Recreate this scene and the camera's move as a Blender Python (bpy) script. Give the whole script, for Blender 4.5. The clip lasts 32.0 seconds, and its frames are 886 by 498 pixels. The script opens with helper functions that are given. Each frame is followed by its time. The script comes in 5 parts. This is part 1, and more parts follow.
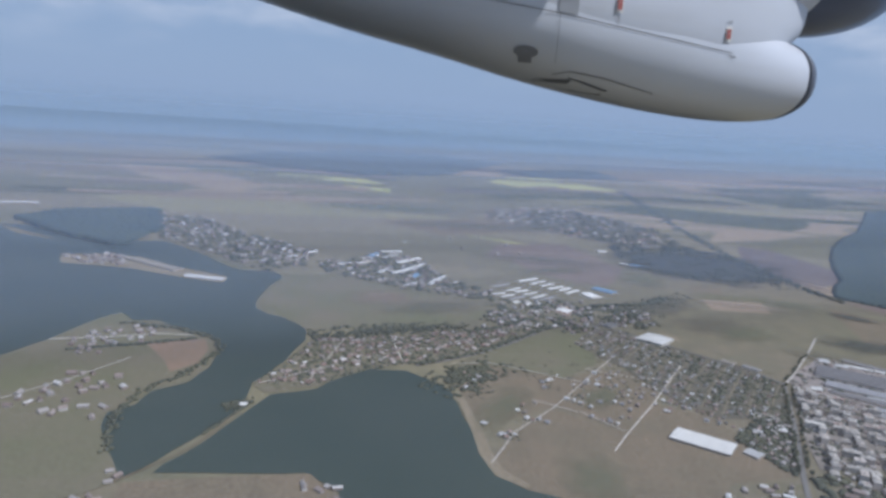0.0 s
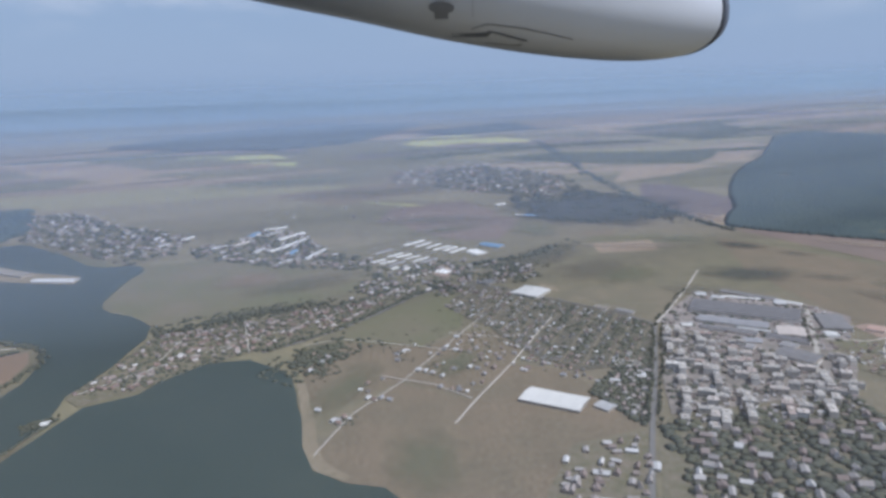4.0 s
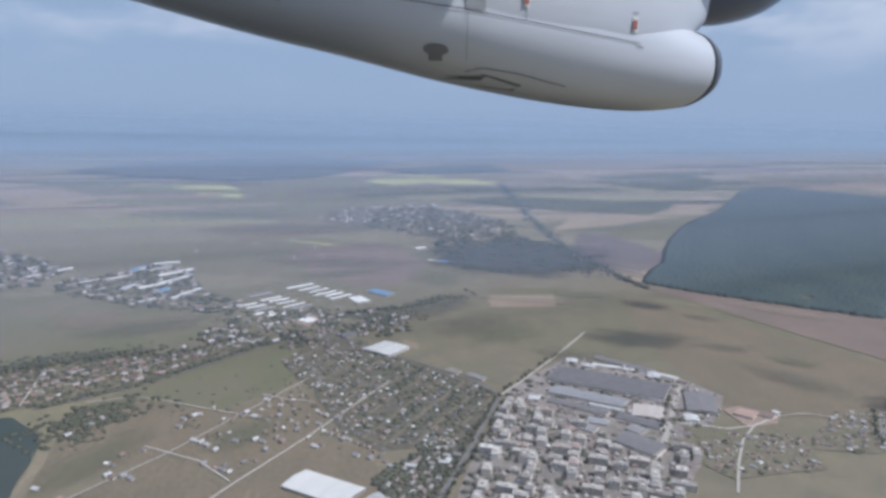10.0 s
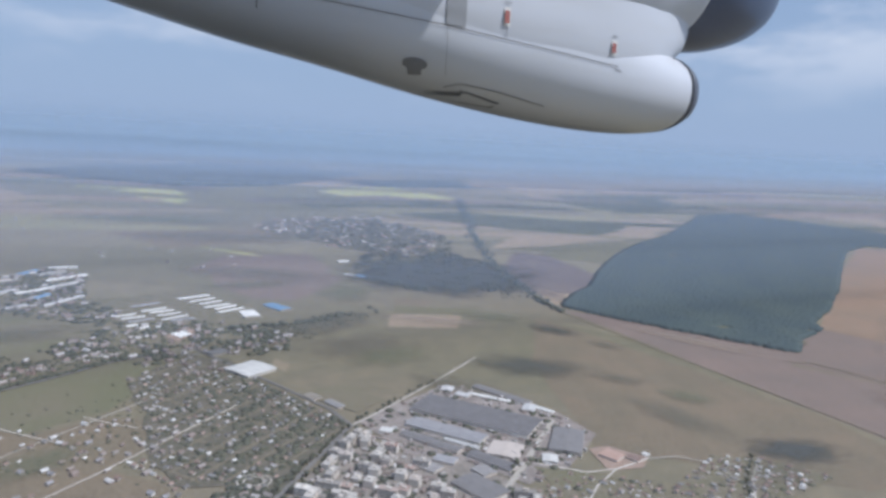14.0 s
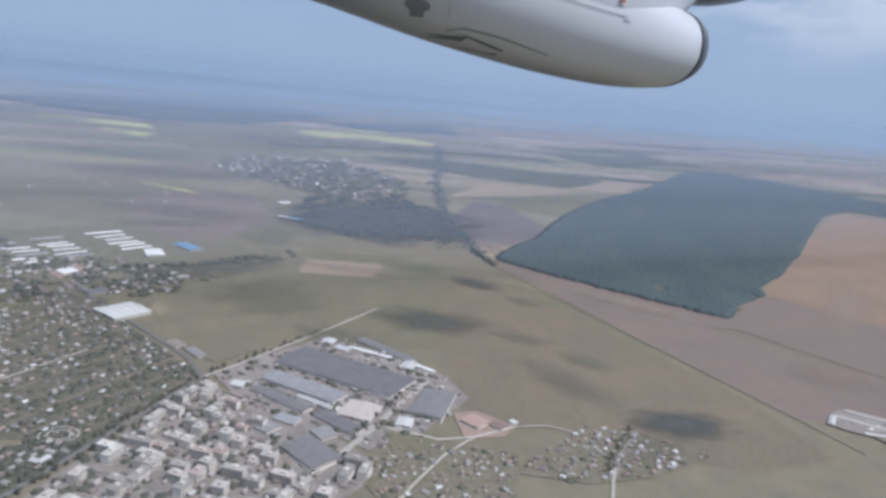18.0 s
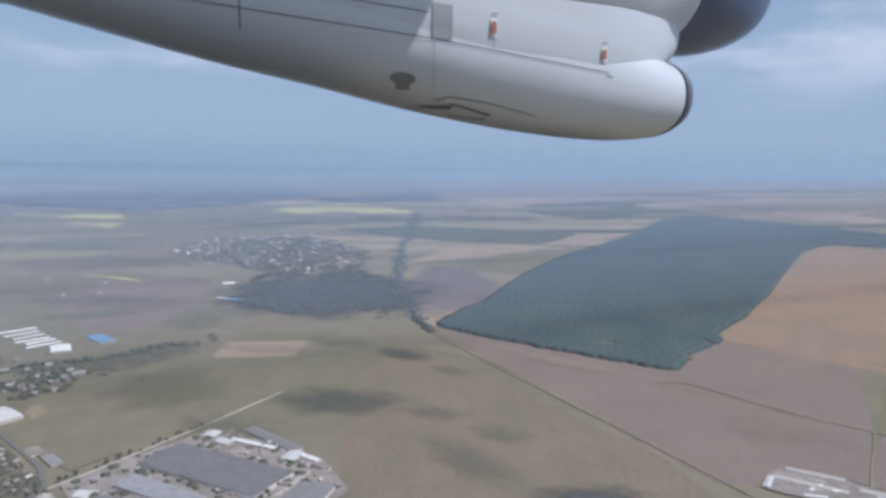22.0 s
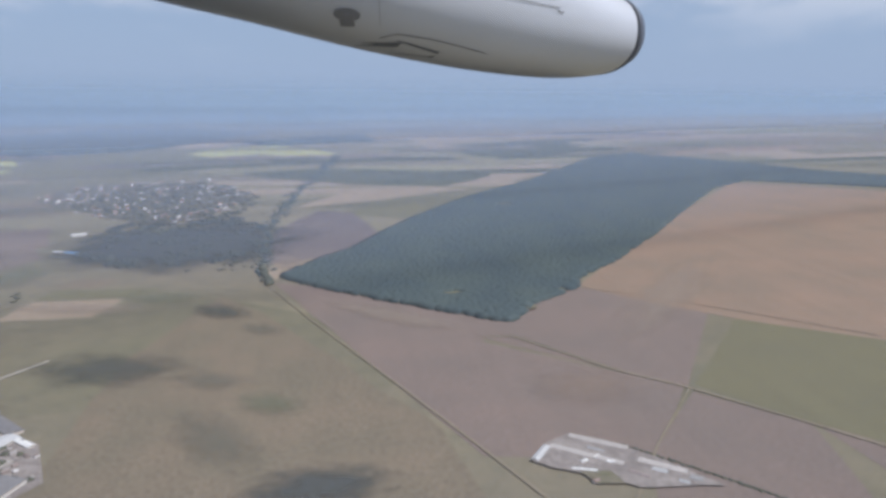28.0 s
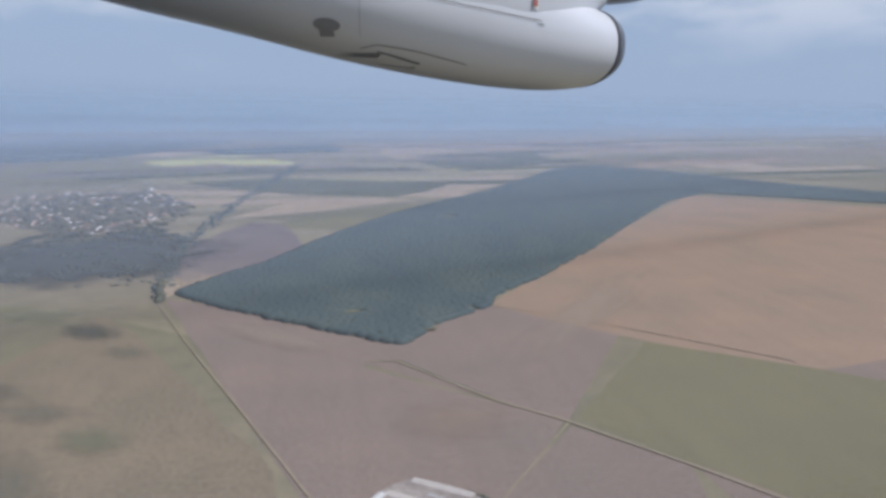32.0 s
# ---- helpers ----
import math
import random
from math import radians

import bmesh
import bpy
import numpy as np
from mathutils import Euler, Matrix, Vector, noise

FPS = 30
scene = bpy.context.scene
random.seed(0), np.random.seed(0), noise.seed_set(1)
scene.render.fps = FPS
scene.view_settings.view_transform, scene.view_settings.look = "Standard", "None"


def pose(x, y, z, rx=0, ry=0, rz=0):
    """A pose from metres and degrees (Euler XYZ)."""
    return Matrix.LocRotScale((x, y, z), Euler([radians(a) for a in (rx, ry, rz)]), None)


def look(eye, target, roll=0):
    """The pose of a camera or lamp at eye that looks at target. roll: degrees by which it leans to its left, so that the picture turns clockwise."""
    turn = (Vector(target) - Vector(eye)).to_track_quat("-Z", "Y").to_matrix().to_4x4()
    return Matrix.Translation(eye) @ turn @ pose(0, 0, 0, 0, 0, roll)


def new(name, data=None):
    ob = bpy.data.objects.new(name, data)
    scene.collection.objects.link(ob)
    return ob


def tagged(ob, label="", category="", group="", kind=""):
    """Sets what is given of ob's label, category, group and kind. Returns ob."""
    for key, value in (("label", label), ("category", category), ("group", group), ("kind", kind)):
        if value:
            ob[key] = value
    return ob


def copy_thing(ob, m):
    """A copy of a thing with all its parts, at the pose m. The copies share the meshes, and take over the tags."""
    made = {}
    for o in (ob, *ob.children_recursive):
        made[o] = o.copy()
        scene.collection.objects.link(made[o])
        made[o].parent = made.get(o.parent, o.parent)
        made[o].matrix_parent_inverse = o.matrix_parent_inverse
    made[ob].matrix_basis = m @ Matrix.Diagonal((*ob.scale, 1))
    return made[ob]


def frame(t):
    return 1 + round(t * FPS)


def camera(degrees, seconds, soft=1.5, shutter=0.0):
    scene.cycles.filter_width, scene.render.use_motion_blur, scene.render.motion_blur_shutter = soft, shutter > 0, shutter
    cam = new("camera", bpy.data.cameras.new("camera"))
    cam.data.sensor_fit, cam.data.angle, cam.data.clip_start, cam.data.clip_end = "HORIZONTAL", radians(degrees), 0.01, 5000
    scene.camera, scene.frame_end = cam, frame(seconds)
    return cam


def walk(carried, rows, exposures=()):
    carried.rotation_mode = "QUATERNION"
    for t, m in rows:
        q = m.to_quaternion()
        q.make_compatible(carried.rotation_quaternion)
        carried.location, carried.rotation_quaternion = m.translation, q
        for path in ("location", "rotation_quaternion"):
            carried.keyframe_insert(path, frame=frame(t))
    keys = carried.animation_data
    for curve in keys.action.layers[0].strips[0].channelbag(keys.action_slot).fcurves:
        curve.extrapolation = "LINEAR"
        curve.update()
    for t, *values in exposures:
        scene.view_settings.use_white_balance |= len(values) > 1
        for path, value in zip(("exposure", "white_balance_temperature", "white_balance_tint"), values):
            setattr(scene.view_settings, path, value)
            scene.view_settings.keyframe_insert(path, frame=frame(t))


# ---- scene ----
from mathutils.bvhtree import BVHTree

cam = camera(64.2, 32.0, soft=3.3)
ROWS = [
    (0.0, 3.38, -6.21, 81.70, 79.79, -3.60, 1.82),
    (0.5, 7.63, -3.86, 81.33, 79.02, -2.11, 0.45),
    (1.0, 11.89, -1.54, 80.98, 79.98, 0.39, -0.43),
    (1.5, 16.16, 0.76, 80.63, 80.88, -0.27, -1.08),
    (2.0, 20.44, 3.04, 80.30, 78.26, 1.58, -3.43),
    (2.5, 24.73, 5.29, 79.98, 77.13, 0.92, -3.47),
    (4.5, 41.94, 14.08, 78.78, 76.98, 2.09, -3.73),
    (5.0, 46.26, 16.22, 78.51, 77.86, 1.49, -4.30),
    (5.5, 50.58, 18.34, 78.24, 77.15, 0.69, -4.61),
    (6.0, 54.91, 20.44, 77.98, 76.50, 1.29, -3.45),
    (6.5, 59.24, 22.52, 77.73, 75.56, 2.90, -3.43),
    (7.0, 63.57, 24.58, 77.49, 76.80, 2.26, -2.10),
    (7.5, 67.90, 26.62, 77.25, 76.99, 1.69, -1.52),
    (8.0, 72.24, 28.65, 77.02, 79.09, 1.10, -1.01),
    (8.5, 76.58, 30.65, 76.80, 80.33, 1.01, -0.86),
    (9.0, 80.92, 32.64, 76.58, 80.41, 0.55, -2.82),
    (9.5, 85.26, 34.61, 76.37, 80.63, -0.88, -3.35),
    (10.0, 89.60, 36.56, 76.17, 80.19, -0.85, -3.47),
    (10.5, 93.94, 38.49, 75.97, 79.84, -0.88, -3.35),
    (11.0, 98.28, 40.41, 75.78, 80.39, -1.02, -3.41),
    (11.5, 102.62, 42.31, 75.59, 80.65, -1.59, -3.32),
    (12.0, 106.96, 44.19, 75.41, 80.79, -1.06, -3.15),
    (12.5, 111.29, 46.06, 75.23, 81.26, -1.96, -4.46),
    (13.0, 115.62, 47.92, 75.05, 81.46, -2.52, -4.68),
    (13.5, 119.95, 49.76, 74.88, 81.15, -2.77, -4.21),
    (14.0, 124.27, 51.59, 74.71, 81.45, -3.16, -4.77),
    (14.5, 128.59, 53.40, 74.55, 81.29, -2.50, -4.28),
    (16.5, 145.81, 60.52, 73.92, 81.79, -1.79, -3.56),
    (17.0, 150.10, 62.27, 73.76, 81.48, -5.41, -3.92),
    (17.5, 154.38, 64.01, 73.61, 78.73, -6.63, -4.05),
    (18.0, 158.66, 65.74, 73.46, 77.24, -5.58, -4.17),
    (18.5, 162.92, 67.45, 73.31, 77.00, -4.44, -4.41),
    (19.0, 167.18, 69.16, 73.16, 76.68, -2.27, -5.01),
    (19.5, 171.43, 70.86, 73.01, 76.83, -0.99, -4.75),
    (20.0, 175.66, 72.55, 72.86, 80.03, -2.09, -5.30),
    (20.5, 179.89, 74.22, 72.71, 80.54, -0.93, -5.14),
    (21.0, 184.10, 75.90, 72.56, 81.30, -1.61, -4.89),
    (21.5, 188.31, 77.56, 72.40, 82.31, -2.87, -4.39),
    (22.0, 192.50, 79.21, 72.25, 82.60, -0.84, -4.28),
    (22.5, 196.68, 80.86, 72.10, 83.34, -0.38, -4.65),
    (23.0, 200.85, 82.50, 71.94, 82.28, -0.87, -5.21),
    (23.5, 205.00, 84.13, 71.78, 82.23, -1.39, -5.33),
    (24.0, 209.14, 85.76, 71.62, 81.47, -3.13, -6.02),
    (24.5, 213.26, 87.38, 71.45, 80.49, -3.50, -6.35),
    (25.0, 217.37, 89.00, 71.28, 80.48, -3.15, -6.56),
    (25.5, 221.47, 90.61, 71.11, 80.17, -3.16, -7.27),
    (26.0, 225.54, 92.21, 70.94, 80.00, -3.28, -8.09),
    (26.5, 229.60, 93.82, 70.76, 79.90, -3.39, -9.16),
    (28.5, 245.67, 100.19, 69.99, 77.50, 0.30, -7.12),
    (29.0, 249.64, 101.78, 69.79, 77.55, -1.45, -7.30),
    (29.5, 253.60, 103.37, 69.58, 77.70, 1.82, -6.86),
    (30.0, 257.53, 104.95, 69.37, 78.15, 2.85, -5.51),
    (30.5, 261.44, 106.53, 69.14, 80.05, 0.85, -7.16),
    (31.0, 265.33, 108.12, 68.91, 81.42, -0.35, -8.12),
    (31.5, 269.20, 109.70, 68.68, 80.37, 0.43, -8.58),
    (32.0, 273.04, 111.28, 68.43, 78.82, -0.68, -8.59),
]
walk(cam, [(t, pose(x, y, z, rx, ry, rz)) for t, x, y, z, rx, ry, rz in ROWS],
     exposures=((0.0, -0.2, 5800, 10.5), (5.0, -0.1, 5900, 10.5), (9.0, -0.12, 5900, 10.5), (13.0, -0.02, 5920, 10.5), (20.0, -0.03, 5960, 10.5), (32.0, -0.03, 6200, 11.5)))

# ---- sun, sky and haze ----
SUN_EL, SUN_AZ = 53.0, 118.0          # degrees above the horizon, clockwise from +y
sun_dir = Vector((math.sin(radians(SUN_AZ)) * math.cos(radians(SUN_EL)), math.cos(radians(SUN_AZ)) * math.cos(radians(SUN_EL)), math.sin(radians(SUN_EL))))
sun = new("sun", bpy.data.lights.new("sun", "SUN"))
sun.data.energy, sun.data.angle, sun.data.color = 3.2, radians(0.6), (1.0, 0.965, 0.92)
sun.matrix_world = look(sun_dir * 200, (0, 0, 0))

world = bpy.data.worlds.new("sky")
scene.world = world
world.use_nodes = True
wt = world.node_tree
wt.nodes.clear()


def wnode(kind, **values):
    n = wt.nodes.new(kind)
    for key, value in values.items():
        setattr(n, key, value)
    return n


sky = wnode("ShaderNodeTexSky", sky_type="NISHITA", sun_disc=False)
sky.sun_elevation, sky.sun_rotation = radians(SUN_EL), radians(SUN_AZ)
sky.altitude, sky.air_density, sky.dust_density, sky.ozone_density = 500, 1.0, 2.0, 2.0
coord = wnode("ShaderNodeTexCoord")
split = wnode("ShaderNodeSeparateXYZ")
wt.links.new(coord.outputs["Generated"], split.inputs[0])
# a milky haze low in the sky, thinning upwards
low = wnode("ShaderNodeMapRange", interpolation_type="SMOOTHSTEP")
low.inputs["From Min"].default_value, low.inputs["From Max"].default_value = -0.02, 0.45
low.inputs["To Min"].default_value, low.inputs["To Max"].default_value = 0.95, 0.25
wt.links.new(split.outputs[2], low.inputs["Value"])
hazy = wnode("ShaderNodeMix", data_type="RGBA")
hazy.inputs["B"].default_value = (3.2, 4.15, 5.75, 1)
wt.links.new(low.outputs[0], hazy.inputs["Factor"])
wt.links.new(sky.outputs[0], hazy.inputs["A"])
# soft fair-weather cloud, flattened towards the horizon
flat = wnode("ShaderNodeMapping")
flat.inputs["Scale"].default_value = (1.0, 1.0, 3.2)
flat.inputs["Location"].default_value = (0.35, 0.2, 0.0)
wt.links.new(coord.outputs["Generated"], flat.inputs["Vector"])
puffs = wnode("ShaderNodeTexNoise")
puffs.inputs["Scale"].default_value, puffs.inputs["Detail"].default_value, puffs.inputs["Roughness"].default_value = 3.6, 7, 0.58
wt.links.new(flat.outputs[0], puffs.inputs["Vector"])
cover = wnode("ShaderNodeMapRange", interpolation_type="SMOOTHSTEP")
cover.inputs["From Min"].default_value, cover.inputs["From Max"].default_value = 0.47, 0.69
cover.inputs["To Min"].default_value, cover.inputs["To Max"].default_value = 0.0, 0.8
wt.links.new(puffs.outputs[0], cover.inputs["Value"])
rise = wnode("ShaderNodeMapRange", interpolation_type="SMOOTHSTEP")
rise.inputs["From Min"].default_value, rise.inputs["From Max"].default_value = 0.03, 0.16
wt.links.new(split.outputs[2], rise.inputs["Value"])
clouded = wnode("ShaderNodeMath", operation="MULTIPLY")
wt.links.new(cover.outputs[0], clouded.inputs[0])
wt.links.new(rise.outputs[0], clouded.inputs[1])
cloudy = wnode("ShaderNodeMix", data_type="RGBA")
cloudy.inputs["B"].default_value = (6.2, 6.6, 7.4, 1)
wt.links.new(clouded.outputs[0], cloudy.inputs["Factor"])
wt.links.new(hazy.outputs["Result"], cloudy.inputs["A"])
back = wnode("ShaderNodeBackground")
back.inputs["Strength"].default_value = 0.108
wt.links.new(cloudy.outputs["Result"], back.inputs["Color"])
wt.links.new(back.outputs[0], wnode("ShaderNodeOutputWorld").inputs[0])

# ---- materials ----


def blank(name):
    m = bpy.data.materials.new(name)
    m.use_nodes = True
    t = m.node_tree
    return m, t, t.nodes["Principled BSDF"], t.nodes["Material Output"]


def noise_of(t, scale, detail=4, rough=0.55, stretch=(1, 1, 1), turn=0.0, source="Position"):
    pos = t.nodes.new("ShaderNodeNewGeometry") if source == "Position" else t.nodes.new("ShaderNodeTexCoord")
    mapping = t.nodes.new("ShaderNodeMapping")
    mapping.inputs["Scale"].default_value = stretch
    mapping.inputs["Rotation"].default_value = (0, 0, radians(turn))
    t.links.new(pos.outputs[source], mapping.inputs["Vector"])
    n = t.nodes.new("ShaderNodeTexNoise")
    n.inputs["Scale"].default_value, n.inputs["Detail"].default_value, n.inputs["Roughness"].default_value = scale, detail, rough
    t.links.new(mapping.outputs[0], n.inputs["Vector"])
    return n.outputs[0]


def ramp_of(t, value, stops):
    r = t.nodes.new("ShaderNodeValToRGB")
    while len(r.color_ramp.elements) < len(stops):
        r.color_ramp.elements.new(0.5)
    for el, (at, c) in zip(r.color_ramp.elements, stops):
        el.position, el.color = at, (*c, 1)
    t.links.new(value, r.inputs[0])
    return r.outputs[0]


def mix_of(t, fac, a, b, blend="MIX"):
    m = t.nodes.new("ShaderNodeMix")
    m.data_type, m.blend_type = "RGBA", blend
    for key, value in (("Factor", fac), ("A", a), ("B", b)):
        if isinstance(value, (int, float)):
            m.inputs[key].default_value = value
        elif isinstance(value, tuple):
            m.inputs[key].default_value = (*value, 1)
        else:
            t.links.new(value, m.inputs[key])
    return m.outputs["Result"]


def bump_of(t, bsdf, value, strength, distance):
    b = t.nodes.new("ShaderNodeBump")
    b.inputs["Strength"].default_value, b.inputs["Distance"].default_value = strength, distance
    t.links.new(value, b.inputs["Height"])
    t.links.new(b.outputs[0], bsdf.inputs["Normal"])


def tone(c, k):
    return tuple(min(1.0, v * k) for v in c)


def soil(name, c, c2=None, big=0.03, fine=0.9, furrow=None, contrast=1.0):
    """A field: broad patches of two tones, finer mottling, and furrows where it was ploughed."""
    m, t, bsdf, _ = blank(name)
    c2 = c2 or tone(c, 0.82)
    wide = ramp_of(t, noise_of(t, big, 5, 0.6), [(0.36, c), (0.64, c2)])
    mottle = ramp_of(t, noise_of(t, fine, 6, 0.65), [(0.25, (1 - 0.22 * contrast,) * 3), (0.75, (1 + 0.16 * contrast,) * 3)])
    col = mix_of(t, 1.0, wide, mottle, "MULTIPLY")
    if furrow is not None:
        strips = ramp_of(t, noise_of(t, 0.16, 3, 0.5, (1, 0.06, 1), furrow), [(0.3, (0.955,) * 3), (0.7, (1.03,) * 3)])
        col = mix_of(t, 1.0, col, strips, "MULTIPLY")
    t.links.new(col, bsdf.inputs["Base Color"])
    bsdf.inputs["Roughness"].default_value = 0.95
    bsdf.inputs["Specular IOR Level"].default_value = 0.1
    bump_of(t, bsdf, noise_of(t, 1.6, 5), 0.15, 0.12)
    return m


def plain(name, c, rough=0.7, vary=0.18, grain=2.0, metal=0.0, island=False, spread=None):
    """Painted, tiled or sheet surfaces: stained, and different from piece to piece."""
    m, t, bsdf, _ = blank(name)
    stain = ramp_of(t, noise_of(t, grain, 6, 0.65), [(0.25, (1 - vary,) * 3), (0.75, (1 + vary * 0.6,) * 3)])
    if island:
        who = t.nodes.new("ShaderNodeNewGeometry").outputs["Random Per Island"]
    else:
        who = t.nodes.new("ShaderNodeObjectInfo").outputs["Random"]
    base = ramp_of(t, who, spread or [(0.0, tone(c, 0.78)), (1.0, tone(c, 1.12))])
    t.links.new(mix_of(t, 1.0, base, stain, "MULTIPLY"), bsdf.inputs["Base Color"])
    bsdf.inputs["Roughness"].default_value, bsdf.inputs["Metallic"].default_value = rough, metal
    return m


def leafage(name, c, scale=0.8, lively=1.0):
    m, t, bsdf, _ = blank(name)
    who = t.nodes.new("ShaderNodeNewGeometry").outputs["Random Per Island"]
    own = ramp_of(t, who, [(0.0, tone(c, 1 - 0.16 * lively)), (0.6, c), (1.0, (c[0] * (1 + 0.25 * lively), c[1] * (1 + 0.18 * lively), c[2] * 1.02))])
    patch = ramp_of(t, noise_of(t, 0.035, 5, 0.6), [(0.3, (0.8, 0.84, 0.9)), (0.7, (1.18, 1.12, 1.0))])
    speck = ramp_of(t, noise_of(t, scale, 5, 0.7), [(0.3, (1 - 0.14 * lively,) * 3), (0.7, (1 + 0.12 * lively,) * 3)])
    t.links.new(mix_of(t, 1.0, mix_of(t, 1.0, own, patch, "MULTIPLY"), speck, "MULTIPLY"), bsdf.inputs["Base Color"])
    bsdf.inputs["Roughness"].default_value = 0.9
    bsdf.inputs["Specular IOR Level"].default_value = 0.15
    bump_of(t, bsdf, noise_of(t, 2.2, 5), 0.4, 0.15)
    return m


def countryside():
    """The plain: a patchwork of long strips of pasture, stubble and ploughland with worn, uneven tones."""
    m, t, bsdf, _ = blank("open_country")
    pos = t.nodes.new("ShaderNodeNewGeometry")
    warp = t.nodes.new("ShaderNodeMapping")
    warp.inputs["Rotation"].default_value = (0, 0, radians(24))
    warp.inputs["Scale"].default_value = (0.0042, 0.0105, 1)
    t.links.new(pos.outputs["Position"], warp.inputs["Vector"])
    cells = t.nodes.new("ShaderNodeTexVoronoi")
    cells.inputs["Scale"].default_value, cells.inputs["Randomness"].default_value = 1.0, 0.85
    t.links.new(warp.outputs[0], cells.inputs["Vector"])
    pick = t.nodes.new("ShaderNodeSeparateColor")
    t.links.new(cells.outputs["Color"], pick.inputs[0])
    strips = ramp_of(t, pick.outputs[0], [(0.0, (0.185, 0.175, 0.115)), (0.28, (0.235, 0.20, 0.14)), (0.5, (0.30, 0.262, 0.18)), (0.68, (0.158, 0.162, 0.105)), (0.84, (0.225, 0.192, 0.145)), (1.0, (0.36, 0.325, 0.175))])
    meadow = ramp_of(t, noise_of(t, 0.012, 6, 0.6), [(0.3, (0.162, 0.160, 0.102)), (0.5, (0.200, 0.183, 0.132)), (0.7, (0.245, 0.203, 0.158))])
    col = mix_of(t, 0.6, meadow, strips)
    col = mix_of(t, 1.0, col, ramp_of(t, noise_of(t, 0.11, 7, 0.68), [(0.28, (0.80, 0.82, 0.84)), (0.72, (1.16, 1.12, 1.08))]), "MULTIPLY")
    col = mix_of(t, 1.0, col, ramp_of(t, noise_of(t, 1.1, 5, 0.7), [(0.25, (0.84,) * 3), (0.75, (1.12,) * 3)]), "MULTIPLY")
    t.links.new(col, bsdf.inputs["Base Color"])
    bsdf.inputs["Roughness"].default_value = 0.95
    bsdf.inputs["Specular IOR Level"].default_value = 0.1
    return m


def lake_water():
    m, t, bsdf, _ = blank("lake_water")
    t.links.new(ramp_of(t, noise_of(t, 0.02, 4), [(0.35, (0.046, 0.068, 0.060)), (0.65, (0.060, 0.080, 0.070))]), bsdf.inputs["Base Color"])
    bsdf.inputs["Roughness"].default_value = 0.3
    bsdf.inputs["IOR"].default_value = 1.33
    bump_of(t, bsdf, noise_of(t, 1.3, 5, 0.6, (1, 0.5, 1), 20), 0.25, 0.05)
    return m


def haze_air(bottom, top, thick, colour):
    """A tinted sheet standing in for haze: mostly clear, thickening over its lower part and thinning out at its top."""
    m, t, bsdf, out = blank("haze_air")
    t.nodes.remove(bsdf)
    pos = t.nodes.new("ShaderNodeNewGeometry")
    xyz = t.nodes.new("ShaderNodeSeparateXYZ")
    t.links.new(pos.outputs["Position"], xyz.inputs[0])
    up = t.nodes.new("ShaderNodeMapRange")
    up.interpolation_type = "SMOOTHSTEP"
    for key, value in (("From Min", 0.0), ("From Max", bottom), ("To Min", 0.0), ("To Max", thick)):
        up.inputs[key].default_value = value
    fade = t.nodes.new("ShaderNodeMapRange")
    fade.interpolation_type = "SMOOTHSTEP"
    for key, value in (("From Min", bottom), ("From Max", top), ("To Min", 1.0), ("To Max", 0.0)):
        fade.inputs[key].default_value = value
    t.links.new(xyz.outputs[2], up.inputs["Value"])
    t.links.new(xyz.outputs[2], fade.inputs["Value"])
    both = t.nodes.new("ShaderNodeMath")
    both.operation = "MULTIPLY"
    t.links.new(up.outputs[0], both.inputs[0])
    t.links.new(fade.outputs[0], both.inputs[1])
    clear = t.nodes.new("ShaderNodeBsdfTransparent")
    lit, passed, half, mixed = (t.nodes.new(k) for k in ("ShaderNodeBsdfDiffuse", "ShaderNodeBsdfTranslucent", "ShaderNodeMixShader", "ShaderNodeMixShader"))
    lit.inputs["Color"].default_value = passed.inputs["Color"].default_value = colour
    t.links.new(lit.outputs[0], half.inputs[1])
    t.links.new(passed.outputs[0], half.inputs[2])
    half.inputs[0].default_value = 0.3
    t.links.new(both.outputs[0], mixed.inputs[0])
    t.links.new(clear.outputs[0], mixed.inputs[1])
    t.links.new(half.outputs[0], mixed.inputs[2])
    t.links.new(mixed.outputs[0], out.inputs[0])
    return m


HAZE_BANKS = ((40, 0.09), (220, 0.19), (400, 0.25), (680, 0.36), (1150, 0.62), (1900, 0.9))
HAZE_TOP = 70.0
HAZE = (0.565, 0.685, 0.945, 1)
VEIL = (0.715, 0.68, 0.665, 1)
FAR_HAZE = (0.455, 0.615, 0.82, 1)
COUNTRY = countryside()
WATER = lake_water()
PASTURE = soil("pasture", (0.176, 0.172, 0.106), (0.214, 0.186, 0.134))
STUBBLE = soil("stubble", (0.24, 0.19, 0.134), (0.204, 0.172, 0.122), big=0.05, furrow=30, contrast=1.5)
PLOUGH = soil("ploughed_earth", (0.25, 0.19, 0.160), (0.218, 0.174, 0.150), furrow=55)
PALE = soil("pale_stubble", (0.37, 0.295, 0.215), (0.32, 0.25, 0.185), furrow=10)
OCHRE = soil("ripe_crop", (0.325, 0.225, 0.16), (0.275, 0.205, 0.15), furrow=40)
YELLOW = soil("rape_in_flower", (0.54, 0.50, 0.20), (0.42, 0.425, 0.18), furrow=70)
GREEN = soil("green_crop", (0.196, 0.178, 0.105), (0.18, 0.166, 0.104), furrow=40)
VIOLET = soil("dark_fallow", (0.16, 0.135, 0.135), (0.20, 0.165, 0.155), furrow=0)
SCRUB = soil("dark_scrub", (0.085, 0.095, 0.065), (0.125, 0.125, 0.08), fine=1.8, contrast=1.8)
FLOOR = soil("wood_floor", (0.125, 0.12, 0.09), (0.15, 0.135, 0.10))
